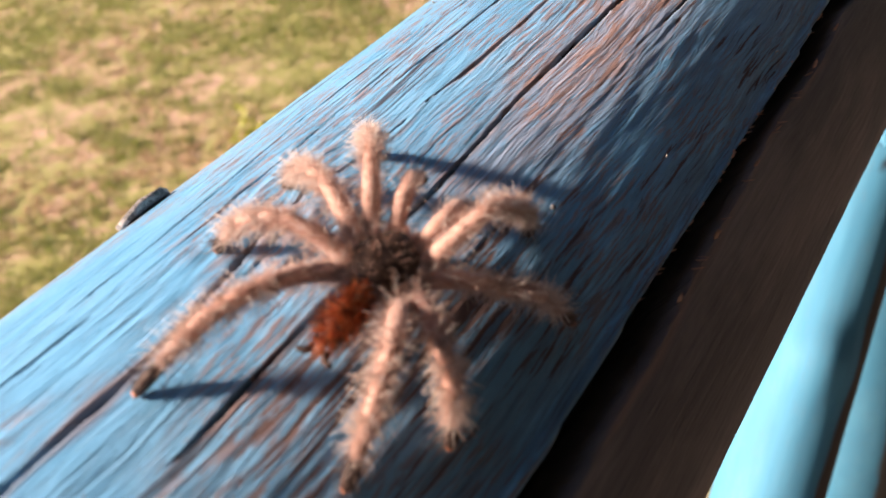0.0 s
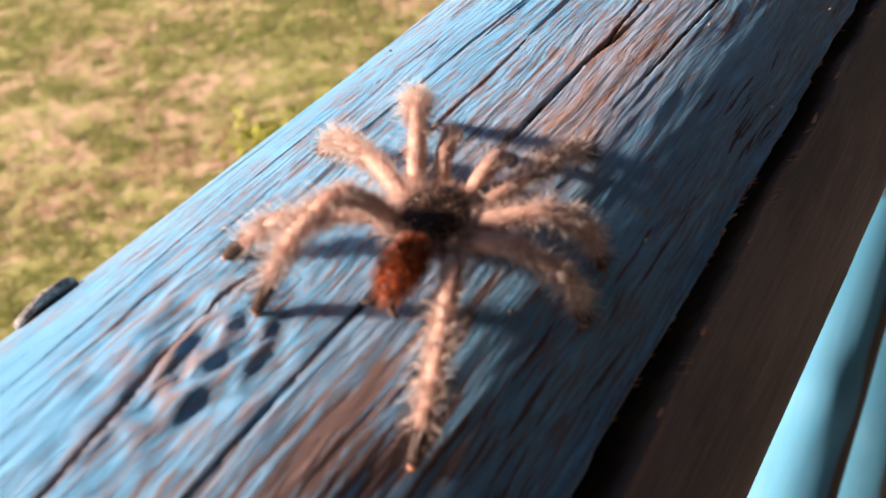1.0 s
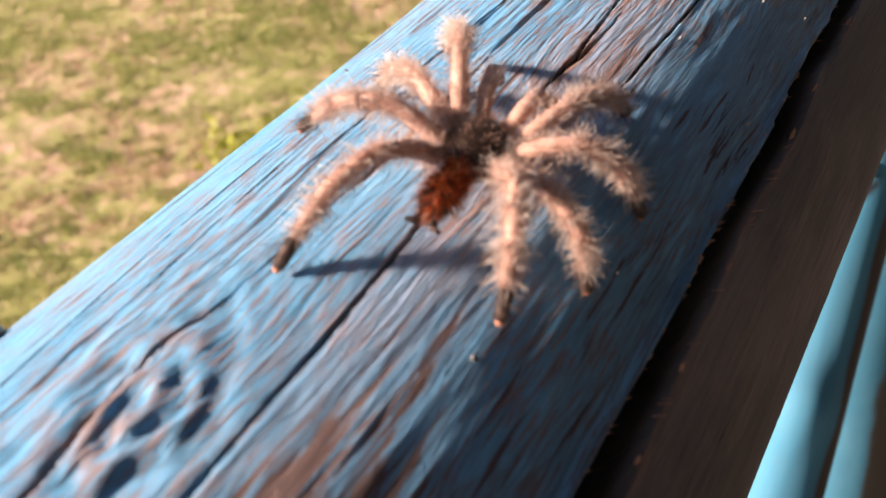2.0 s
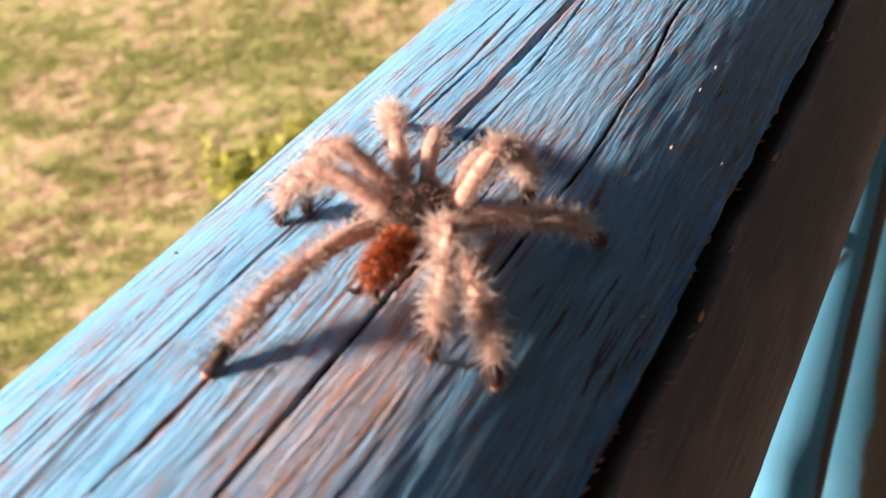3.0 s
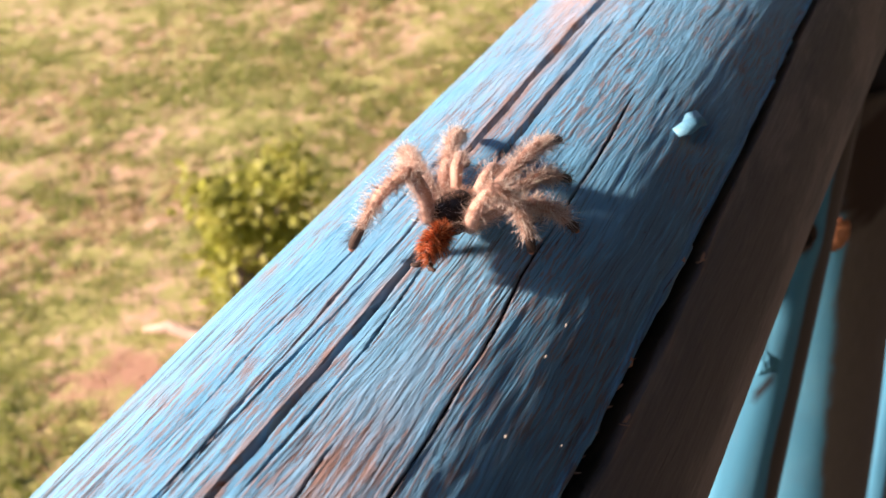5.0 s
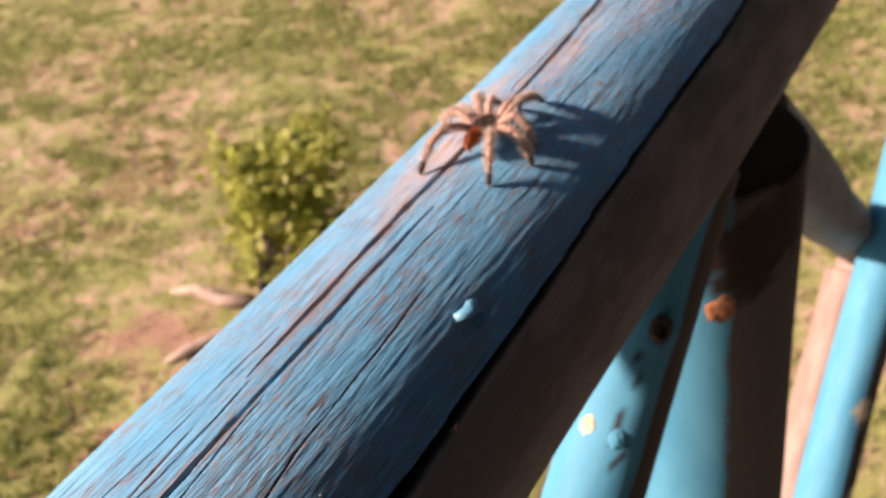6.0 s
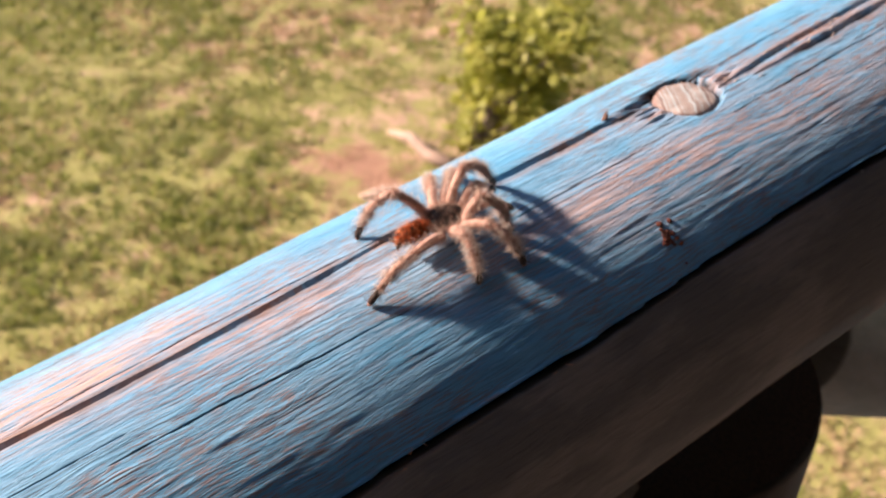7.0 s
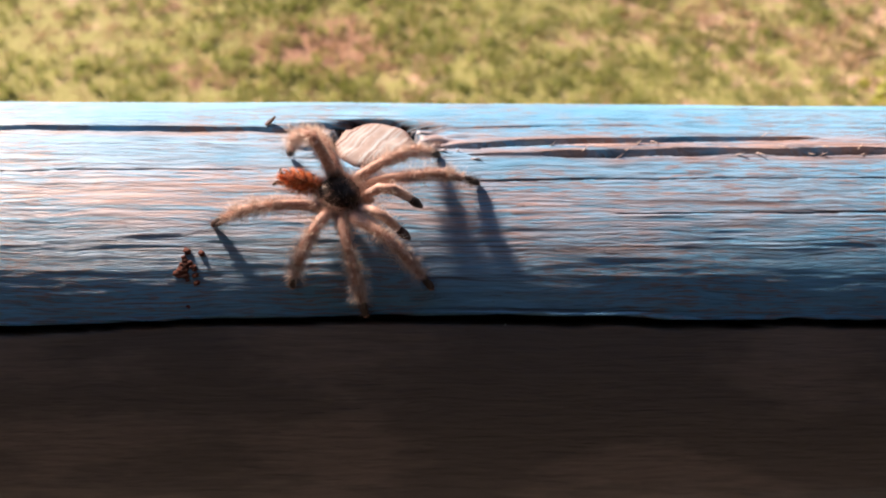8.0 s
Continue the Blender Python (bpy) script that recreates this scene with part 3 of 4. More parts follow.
for y, t, size in ((0.943, 31.0, 0.8), (1.019, 45.5, 0.4), (0.994, -23.5, 0.5), (1.082, 35.5, 0.45), (1.073, 35.2, 0.4), (1.026, 27.8, 0.45), (1.054, 36.2, 0.45), (1.483, 48.6, 0.5), (1.06, 45.0, 0.4), (0.97, 40.0, 0.4)):
    flake("dust_crumb", log_frame(y, t, -0.0001, y * 900 % 180), [(-0.0004 * size, -0.0004 * size, 0), (0.0004 * size, -0.0005 * size, 0.0001), (0.0005 * size, 0.0003 * size, 0.0004), (0.0, 0.0006 * size, 0.0005), (-0.0004 * size, 0.0003 * size, 0.0002)],
          0.0003, M_DUST, "pale crumb of dust")
M_RESIN = plain("red_brown_resin", (0.05, 0.010, 0.006), (0.14, 0.035, 0.02), 700, 0.9, 0.0006)
scabs = random.Random(8)
for k in range(22):
    size = scabs.uniform(0.4, 1.0)
    m = log_frame(1.4069 + scabs.gauss(0, 0.0026), 36 + scabs.gauss(0, 2.2), -0.00015, scabs.uniform(-40, 40))
    flake("resin_scab", m, [(-0.0011 * size, -0.0012 * size, 0), (0.0006 * size, -0.0014 * size, 0.0002), (0.0012 * size, 0.0003 * size, 0.0002), (0.0004 * size, 0.0014 * size, 0.0001), (-0.0009 * size, 0.0008 * size, 0)],
          0.00028, M_RESIN, "red-brown crumb of resin")
M_FIBRE = islands("torn_fibres", (0.14, 0.05, 0.03), (0.28, 0.12, 0.075), (0.46, 0.25, 0.17), 0.6, 0.2)
M_FRAY = islands("frayed_pale_wood", (0.34, 0.22, 0.18), (0.52, 0.38, 0.33), (0.68, 0.55, 0.49), 0.7, 0.2)
fibre = random.Random(21)
spots = [0.963, 0.966, 0.981, 0.984, 0.996, 0.998, 0.978, 0.990, 0.992, 1.001, 1.012, 1.034, 1.045, 1.354, 1.011, 0.95, 0.955, 0.970, 1.022, 1.06, 1.075, 1.09, 1.12, 1.20, 1.27, 1.31]
for k, yk in enumerate(spots * 3):
    low = fibre.random() < 0.45
    edge_t = np.interp(yk, EDGE_Y, EDGE_T) + (np.interp(yk, EDGE_Y, EDGE_W) + 0.3 if low else -0.2)
    size = fibre.uniform(0.25, 0.75)
    flake("wood_fibre", log_frame(yk + fibre.gauss(0, 0.004), edge_t, -0.0008, fibre.uniform(-70, 70)),
          [(-0.0003 * size, -0.0010 * size, 0), (0.0003 * size, -0.0009 * size, 0.0006), (0.0003 * size, 0.0005 * size, 0.0014), (0.0, 0.0014 * size, 0.0016), (-0.0003 * size, 0.0005 * size, 0.0008)],
          0.0002, M_FIBRE, "")


# frayed fibres along the wide cracks behind the tenon
for k in range(34):
    yk = 1.466 + 0.20 * fibre.random() ** 1.3
    mid = np.interp(yk, [1.462, 1.486, 1.507, 1.536], [1.6, -0.9, -2.1, -3.3]) if k % 3 == 0 else np.interp(yk, [1.475, 1.52, 1.546, 1.60], [4.0, 2.9, 1.7, 1.8])
    size = fibre.uniform(0.4, 1.1)
    flake("wood_fibre", log_frame(yk, mid + fibre.choice((-1.5, 1.5)), -0.0004, fibre.uniform(-50, 50)),
          [(-0.0002 * size, -0.0012 * size, 0), (0.0002 * size, -0.0010 * size, 0.0002), (0.0002 * size, 0.0005 * size, 0.0006), (0.0, 0.0016 * size, 0.0009), (-0.0002 * size, 0.0005 * size, 0.0003)],
          0.0002, M_FRAY, "")


# ---- post and braces of the railing ----
def pole(name, a, b, ra, rb, mat, label, seed, knots=(), bare=None, spots=(), dark=()):
    """A debarked, slightly crooked pole from a to b, modelled along its own z axis."""
    a, b = Vector(a), Vector(b)
    ln = (b - a).length
    m = Matrix.Translation(a) @ (b - a).to_track_quat("Z", "X").to_matrix().to_4x4()
    bm = bmesh.new()
    seg, n = 48, max(24, int(ln / 0.006))
    rings = []
    for i in range(n + 1):
        u = i / n
        r = ra + (rb - ra) * u
        cx, cy = 0.006 * noise.noise((u * ln * 2.2, seed, 0.0)), 0.006 * noise.noise((u * ln * 2.2, seed, 9.0))
        ring = []
        for k in range(seg):
            w = 2 * math.pi * k / seg
            rr = r * (1 + 0.035 * noise.noise((math.cos(w) * 1.3, math.sin(w) * 1.3, u * ln * 5 + seed)) + 0.012 * noise.noise((math.cos(w) * 9, math.sin(w) * 9, u * ln * 6 + seed)))
            for kz, kw, ks, kh in knots:
                dw = math.atan2(math.sin(w - kw), math.cos(w - kw)) * r
                rr += kh * math.exp(-((u * ln - kz) / ks) ** 2 - (dw / ks) ** 2)
            ring.append(bm.verts.new((cx + rr * math.cos(w), cy + rr * math.sin(w), u * ln)))
        rings.append(ring)
    for p, q in zip(rings, rings[1:]):
        for k in range(seg):
            bm.faces.new((p[k], p[(k + 1) % seg], q[(k + 1) % seg], q[k]))
    bm.faces.new(rings[0][::-1])
    bm.faces.new(rings[-1])
    thing = empty(name, m)
    tagged(thing, label, "pole", "railing poles")
    shaft = part("shaft", bm, mat, thing)
    # grey-brown deck side (bare wood and painted shade), peeled spots, dark holes and blotches: one value at each
    # vertex
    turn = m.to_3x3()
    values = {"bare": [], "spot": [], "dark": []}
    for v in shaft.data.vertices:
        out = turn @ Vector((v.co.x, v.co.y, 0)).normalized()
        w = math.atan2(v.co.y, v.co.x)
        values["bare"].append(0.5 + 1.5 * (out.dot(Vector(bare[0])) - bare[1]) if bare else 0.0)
        for key, marks in (("spot", spots), ("dark", dark)):
            q = 0.0
            for kz, kw, sz in marks:
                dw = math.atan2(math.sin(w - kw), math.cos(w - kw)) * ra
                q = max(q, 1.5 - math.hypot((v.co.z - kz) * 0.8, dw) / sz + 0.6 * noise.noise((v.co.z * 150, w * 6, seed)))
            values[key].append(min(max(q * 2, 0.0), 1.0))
    for key, vals in values.items():
        shaft.data.attributes.new(key, "FLOAT", "POINT").data.foreach_set("value", vals)
    return thing


PY = 1.446
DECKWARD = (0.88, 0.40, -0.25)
# dark blotches carry the black of the cut top down the shaft
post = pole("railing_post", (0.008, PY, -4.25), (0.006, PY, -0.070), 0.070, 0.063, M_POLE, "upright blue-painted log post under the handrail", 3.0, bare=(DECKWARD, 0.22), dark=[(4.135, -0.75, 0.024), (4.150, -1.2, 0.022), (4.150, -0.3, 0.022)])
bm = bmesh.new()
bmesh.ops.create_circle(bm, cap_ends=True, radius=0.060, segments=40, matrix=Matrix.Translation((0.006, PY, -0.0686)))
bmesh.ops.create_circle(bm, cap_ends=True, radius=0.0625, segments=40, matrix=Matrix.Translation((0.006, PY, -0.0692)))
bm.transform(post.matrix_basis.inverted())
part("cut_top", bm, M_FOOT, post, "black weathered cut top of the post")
bm = bmesh.new()
ring_h = [(-0.03, 0.94), (0.0, 1.0), (0.0008, 0.97), (0.0014, 0.86), (0.0018, 0.6), (0.0019, 0.3)]
prev = None
tm = log_frame(TENON[0], TENON[1], -0.0030)
for h, f in ring_h:
    ring = []
    for k in range(36):
        w = 2 * math.pi * k / 36
        z = h + 0.0012 * noise.noise((math.cos(w) * f * 2.5, math.sin(w) * f * 2.5, 4.0)) * (h >= 0)
        q = 1 + 0.05 * noise.noise((math.cos(w) * 2, math.sin(w) * 2, 1.0))
        ring.append(bm.verts.new(tm @ Vector((TENON[2] * 0.97 * f * q * math.cos(w), TENON[2] * f * q * math.sin(w), z))))
    if prev:
        for k in range(36):
            bm.faces.new((prev[k], prev[(k + 1) % 36], ring[(k + 1) % 36], ring[k]))
    prev = ring
bm.faces.new(prev)
bm.transform(post.matrix_basis.inverted())
tenon = part("tenon", bm, M_TENON, post, "pale weathered end grain of the post's tenon")

ring_no = [min(k // 36, 5) for k in range(len(tenon.data.vertices))]
tenon.data.attributes.new("rim", "FLOAT", "POINT").data.foreach_set("value", [(1.0, 1.0, 1.0, 0.25, 0.0, 0.0)[k] for k in ring_no])

flat_co = [tm.inverted() @ (post.matrix_basis @ v.co) for v in tenon.data.vertices]
tenon.data.attributes.new("across", "FLOAT", "POINT").data.foreach_set("value", [0.5 * v.x + 0.87 * v.y for v in flat_co])



def side_of(a, b, out):
    """The angle about a pole from a to b at which its side faces out."""
    v = (Vector(b) - Vector(a)).to_track_quat("Z", "X").inverted() @ Vector(out)
    return math.atan2(v.y, v.x)


A_TOP, A_FOOT = (0.0259, 1.3845, -0.0431), (0.0116, 0.196, -1.0136)
A_HOLE, A_BARE, A_KNOT = (side_of(A_TOP, A_FOOT, v) for v in ((0.60, -0.51, 0.61), (-0.23, -0.61, 0.75), (0.41, -0.58, 0.71)))
# the grey-brown on its deck side is shade put into the colour
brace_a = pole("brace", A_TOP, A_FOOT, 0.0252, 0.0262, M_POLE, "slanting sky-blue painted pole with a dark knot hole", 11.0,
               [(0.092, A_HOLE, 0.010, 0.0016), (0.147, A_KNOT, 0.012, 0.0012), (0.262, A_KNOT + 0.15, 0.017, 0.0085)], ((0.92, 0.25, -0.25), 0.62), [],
               [(0.092, A_HOLE, 0.0050), (0.100, A_HOLE + 0.35, 0.0012), (0.109, A_KNOT, 0.0014), (0.114, A_KNOT, 0.0013), (0.119, A_KNOT - 0.05, 0.0018), (0.137, A_KNOT + 0.03, 0.0016),
                (0.143, A_KNOT + 0.05, 0.0018), (0.150, A_KNOT + 0.04, 0.0017), (0.156, A_KNOT - 0.25, 0.0014), (0.163, A_KNOT - 0.1, 0.0016), (0.172, A_KNOT + 0.25, 0.0012), (0.183, A_KNOT + 0.25, 0.0012)])
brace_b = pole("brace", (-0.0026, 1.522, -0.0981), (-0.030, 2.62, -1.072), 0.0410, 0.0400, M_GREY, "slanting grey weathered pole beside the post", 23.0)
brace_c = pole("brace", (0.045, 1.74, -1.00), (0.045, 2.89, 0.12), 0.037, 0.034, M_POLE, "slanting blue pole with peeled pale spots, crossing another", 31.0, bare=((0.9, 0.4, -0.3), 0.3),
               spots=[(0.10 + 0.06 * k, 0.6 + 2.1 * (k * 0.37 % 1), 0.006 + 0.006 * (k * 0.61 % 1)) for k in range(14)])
brace_d = pole("brace", (-0.012, 1.66, -1.26), (-0.012, 2.225, -0.805), 0.044, 0.042, M_PINK, "slanting pole of bare pinkish wood", 37.0)
pole("brace", (-0.02, 1.90, -1.30), (-0.02, 2.40, -0.897), 0.044, 0.042, M_PINK, "slanting pole of bare pinkish wood behind a blue one", 53.0)

def on_pole(thing, kz, kw, r):
    """A small frame on a pole's side, z outwards, in world space."""
    out = Vector((math.cos(kw), math.sin(kw), 0))
    zv, yv = out, Vector((0, 0, 1))
    m = Matrix((yv.cross(zv), yv, zv)).transposed().to_4x4()
    return thing.matrix_basis @ Matrix.Translation(out * r + Vector((0, 0, kz))) @ m


def knot_part(thing, kz, kw, r, size, name, mat, label, flat=False):
    """A raised, broken ring of wood round a hole."""
    bm = bmesh.new()
    rings = []
    for rad, h in ((1.25, -0.0020), (1.0, 0.0002), (0.7, 0.0006), (0.4, 0.0009), (0.2, 0.0010)) if flat else ((1.25, -0.0016), (1.0, 0.0010), (0.78, 0.0012), (0.55, -0.0006), (0.2, -0.0022)):
        ring = []
        for k in range(18):
            w = 2 * math.pi * k / 18
            q = rad * (1 + 0.25 * noise.noise((math.cos(w) * 2, math.sin(w) * 2, kz * 40)))
            ring.append(bm.verts.new((size * q * math.cos(w), size * 1.25 * q * math.sin(w), h + 0.0012 * noise.noise((q * 3 * math.cos(w), q * 3 * math.sin(w), 5.0)))))
        rings.append(ring)
    for p, q in zip(rings, rings[1:]):
        for k in range(18):
            bm.faces.new((p[k], p[(k + 1) % 18], q[(k + 1) % 18], q[k]))
    bm.faces.new(rings[-1])
    bm.transform(thing.matrix_basis.inverted() @ on_pole(thing, kz, kw, r))
    return part(name, bm, mat, thing, label)


M_PEEL = plain("peeled_pale_wood", (0.42, 0.34, 0.25), (0.66, 0.58, 0.48), 120, 0.85, 0.0006)
M_ORANGE = plain("rust_stained_wood", (0.16, 0.055, 0.025), (0.42, 0.17, 0.08), 160, 0.85, 0.0008)
knot_part(brace_a, 0.092, A_HOLE, 0.0262, 0.0050, "knot_hole", M_FOOT, "dark open knot hole")
knot_part(brace_a, 0.148, A_BARE, 0.0250, 0.0042, "bare_spot", M_PEEL, "pale bare spot without paint", True)
knot_part(brace_a, 0.150, A_KNOT, 0.0256, 0.0040, "knot", M_POLE, "painted-over cracked knot", True)
knot_part(post, 4.098, math.atan2(1.392 - PY, 0.0345), 0.0626, 0.0085, "worn_patch", M_ORANGE, "rust-stained patch of bare wood", True)
spots_rng = random.Random(4)
for k in range(16):
    knot_part(brace_c, 0.35 + 0.055 * k + spots_rng.uniform(-.015, .015), spots_rng.uniform(-0.4, 2.6), 0.0328, spots_rng.uniform(0.004, 0.011), "peeled_spot", M_PEEL, "pale spot of peeled paint", True)
# dark ring in place of the joint between the crossing poles
knot_part(brace_b, 0.92, 1.57, 0.0365, 0.012, "knot", M_FOOT, "dark mark for the joint where the poles cross")
knot_part(brace_d, 0.4, 0.8, 0.0295, 0.008, "knot", M_FOOT, "small dark knot")

# ---- ground ----
bm = bmesh.new()
n = 90
grid = []
for i in range(n + 1):
    row = []
    for j in range(n + 1):
        u, w = i / n * 2 - 1, j / n * 2 - 1
        x, y = -6 + 400 * u * abs(u) ** 2.2, 4 + 400 * w * abs(w) ** 2.2
        z = GROUND_Z + 0.05 * noise.noise((x * 0.6, y * 0.6, 0.0)) + 0.02 * noise.noise((x * 2.4, y * 2.4, 5.0))
        row.append(bm.verts.new((x, y, z)))
    grid.append(row)
for i in range(n):
    for j in range(n):
        bm.faces.new((grid[i][j], grid[i + 1][j], grid[i + 1][j + 1], grid[i][j + 1]))
lawn = part("ground", bm, M_GROUND)
SOIL = [(-4.85, 3.9, 0.36, 0.45), (-5.2, 2.4, 1.9, 0.28), (-5.5, 3.7, 0.35, 0.45), (-0.7, 5.6, 0.7), (-4.2, 2.9, 0.5), (-7.0, 1.0, 0.4), (-7.5, 0.5, 0.5, 0.7), (-6.7, -0.5, 0.5, 0.6), (-4.0, 4.6, 0.4), (-3.0, 6.5, 0.6), (-2.6, 4.8, 0.5)]


def soil_at(x, y):
    return sum((amp[0] if amp else 1.0) * math.exp(-((x - a) ** 2 + (y - b) ** 2) / r ** 2) for a, b, r, *amp in SOIL)


lawn.data.attributes.new("soil", "FLOAT", "POINT").data.foreach_set("value", [soil_at(v.co.x, v.co.y) for v in lawn.data.vertices])
tagged(lawn, "dry lawn with green tufts and bare reddish soil", "lawn", kind="structure")


def greenness(x, y):
    return noise.noise((x * 0.45, y * 0.45, 2.0)) * 0.7 + noise.noise((x * 1.7, y * 1.7, 8.0)) * 0.7 + 0.3 * noise.noise((x * 5, y * 5, 3.0)) + 0.7 * math.exp(-((x + 7.9) / 0.6) ** 2 - ((y - 7.6) / 0.35) ** 2) + 0.32 * min(max((4.5 - y) / 3.0, 0.0), 1.0) - 0.4 * min(soil_at(x, y), 1.0)


def tufts(name, count, want, mat, hmin, hmax, label):
    rng = random.Random(len(name) * 13 + count)
    vs, fs = [], []
    made = 0
    while made < count:
        x, y = rng.uniform(-16.0, 2.0), rng.uniform(-5.0, 16.0)
        if rng.random() > 1.7 - 0.16 * math.hypot(x + 6.0, y - 5.0):
            continue
        g = greenness(x, y)
        if not want(g, rng):
            continue
        made += 1
        big = rng.uniform(0.6, 1.3)
        for _ in range(rng.randint(8, 13)):
            px, py = x + rng.gauss(0, 0.045) * big, y + rng.gauss(0, 0.045) * big
            h, w = rng.uniform(hmin, hmax) * big, rng.uniform(0.005, 0.011)
            a, lean = rng.uniform(0, 6.283), rng.uniform(0.2, 1.0) * h
            cx, cy = math.cos(a), math.sin(a)
            i = len(vs)
            vs += [(px - cy * w, py + cx * w, GROUND_Z - 0.02), (px + cy * w, py - cx * w, GROUND_Z - 0.02),
                   (px + cx * lean * 0.35 + cy * w * 0.8, py + cy * lean * 0.35 - cx * w * 0.8, GROUND_Z + h * 0.6),
                   (px + cx * lean * 0.35 - cy * w * 0.8, py + cy * lean * 0.35 + cx * w * 0.8, GROUND_Z + h * 0.6),
                   (px + cx * lean, py + cy * lean, GROUND_Z + h)]
            fs += [(i, i + 1, i + 2, i + 3), (i + 3, i + 2, i + 4)]
    ob = mesh_from(name, vs, fs, mat, None, False)
    return tagged(ob, label, "grass", kind="stuff")


tufts("green_grass", 16500, lambda g, r: g + r.uniform(-0.3, 0.3) > -0.02, M_GRASS, 0.035, 0.085, "green and yellowing grass tufts on the lawn")
tufts("dry_grass", 7000, lambda g, r: g + r.uniform(-0.3, 0.3) < 0.05, M_STRAW, 0.015, 0.045, "short straw-coloured dry grass")


# ---- bush and dead wood on the lawn ----
def bush(x, y, height, leaves, seed):
    rng = random.Random(seed)
    thing = empty("bush", Matrix.Translation((x, y, GROUND_Z)))
    tagged(thing, "small leafy yellow-green bush on the lawn", "bush")
    tips = []
    bm = bmesh.new()
    sweep(bm, [(0, 0, -0.05), (0.01, 0.05, 0.14), (0.0, 0.16, 0.32), (0.0, 0.30, 0.48)], [0.055, 0.045, 0.036, 0.026], 10)
    part("trunk", bm, M_BRANCH, thing)
    for k in range(18):
        a = rng.uniform(0, 6.283)
        sp = rng.uniform(0.12, 0.52)
        root = Vector((0.0, 0.06, 0.15)).lerp(Vector((0.0, 0.29, 0.46)), rng.random())
        top = Vector((0.06 + math.cos(a) * sp, 0.55 + math.sin(a) * sp * 0.8, height * rng.uniform(0.22, 1.0)))
        mid = root.lerp(top, 0.55) + Vector((rng.uniform(-.04, .04), rng.uniform(-.04, .04), 0.04))
        bm = bmesh.new()
        sweep(bm, [tuple(root), tuple(mid), tuple(top)], [0.014, 0.009, 0.003], 7)
        part("limb", bm, M_BRANCH, thing)
        tips += [(mid, 0.09), (top, 0.10), (top, 0.07), (mid.lerp(top, 0.6), 0.10)]
    vs, fs = [], []
    for _ in range(leaves):
        c, s = rng.choice(tips)
        p = c + Vector((rng.gauss(0, s), rng.gauss(0, s), rng.gauss(0, s * 0.8)))
        if p.z < 0.06:
            continue
        d = Vector((rng.gauss(0, 1), rng.gauss(0, 1), rng.gauss(-0.1, 0.5))).normalized()
        q = d.cross(Vector((rng.gauss(0, 0.4), rng.gauss(0, 0.4), 1))).normalized()
        nn = d.cross(q)
        ln, w = rng.uniform(0.07, 0.15), rng.uniform(0.028, 0.055)
        i = len(vs)
        vs += [tuple(p), tuple(p + d * ln * 0.45 + q * w + nn * 0.006), tuple(p + d * ln), tuple(p + d * ln * 0.45 - q * w + nn * 0.006), tuple(p + d * ln * 0.5 - nn * 0.006)]
        fs += [(i, i + 1, i + 4), (i + 1, i + 2, i + 4), (i + 2, i + 3, i + 4), (i + 3, i, i + 4)]
    mesh_from("crown", vs, fs, M_LEAF, thing, False)
    return thing


bush(-4.62, 4.42, 1.22, 2000, 5)


def dead_branch(pts, radii, label):
    bm = bmesh.new()
    sweep(bm, [(p[0], p[1], p[2] + GROUND_Z) for p in pts], radii, 12)
    ob = part("dead_branch", bm, M_DEADWOOD)
    return tagged(ob, label, "dead branch")


dead_branch([(-5.46, 4.22, 0.04), (-5.22, 4.27, 0.10), (-4.95, 4.26, 0.08), (-4.62, 4.33, 0.11)], [0.025, 0.05, 0.055, 0.06], "pale bare branch lying at the foot of the bush")
dead_branch([(-4.90, 3.58, 0.03), (-4.78, 3.72, 0.07), (-4.62, 3.95, 0.08), (-4.44, 4.20, 0.06)], [0.02, 0.045, 0.05, 0.05], "shorter pale bare branch lying on soil")


# ---- unseen deck floor, wall and roof behind the camera, added to shape the light ----
def slab(name, lo, hi, mat, label):
    bm = bmesh.new()
    c = [(a + b) / 2 for a, b in zip(lo, hi)]
    bmesh.ops.create_cube(bm, size=1.0, matrix=Matrix.Translation(c) @ Matrix.Diagonal((*[b - a for a, b in zip(lo, hi)], 1)))
    bmesh.ops.bevel(bm, geom=bm.edges[:], offset=0.004, segments=1, affect="EDGES")
    ob = part(name, bm, mat)
    for p in ob.data.polygons:
        p.use_smooth = False
    return tagged(ob, label, name.split("_")[0], kind="structure")


slab("floor", (0.16, -3.0, -1.10), (2.6, 6.0, -1.02), M_DECK, "wooden floor of the raised deck, unseen, added for bounce light")
slab("wall_house", (2.6, -3.0, -4.3), (2.72, 6.0, 1.45), M_WALL, "unseen dark board wall added behind the deck to block skylight")
slab("ceiling", (-0.05, -3.0, 1.45), (2.6, 6.0, 1.53), M_WALL, "unseen dark board roof added to cut skylight on the rail")


# ---- the spider ----
rng = random.Random(42)
spider = empty("tarantula")
tagged(spider, "hairy tan young tarantula with dark carapace and rust-orange abdomen", "spider")

bm = bmesh.new()
ellipsoid(bm, (0, 0.0, 0.0003), (0.0047, 0.0057, 0.0024), 36, 22, 0.07, 3.0)
ellipsoid(bm, (0, 0.0026, 0.0010), (0.0027, 0.0027, 0.0020), 22, 14, 0.05, 4.0)
carapace = part("carapace", bm, M_CARAPACE, spider, "dark brown domed carapace with a pale fringe")
roots = []
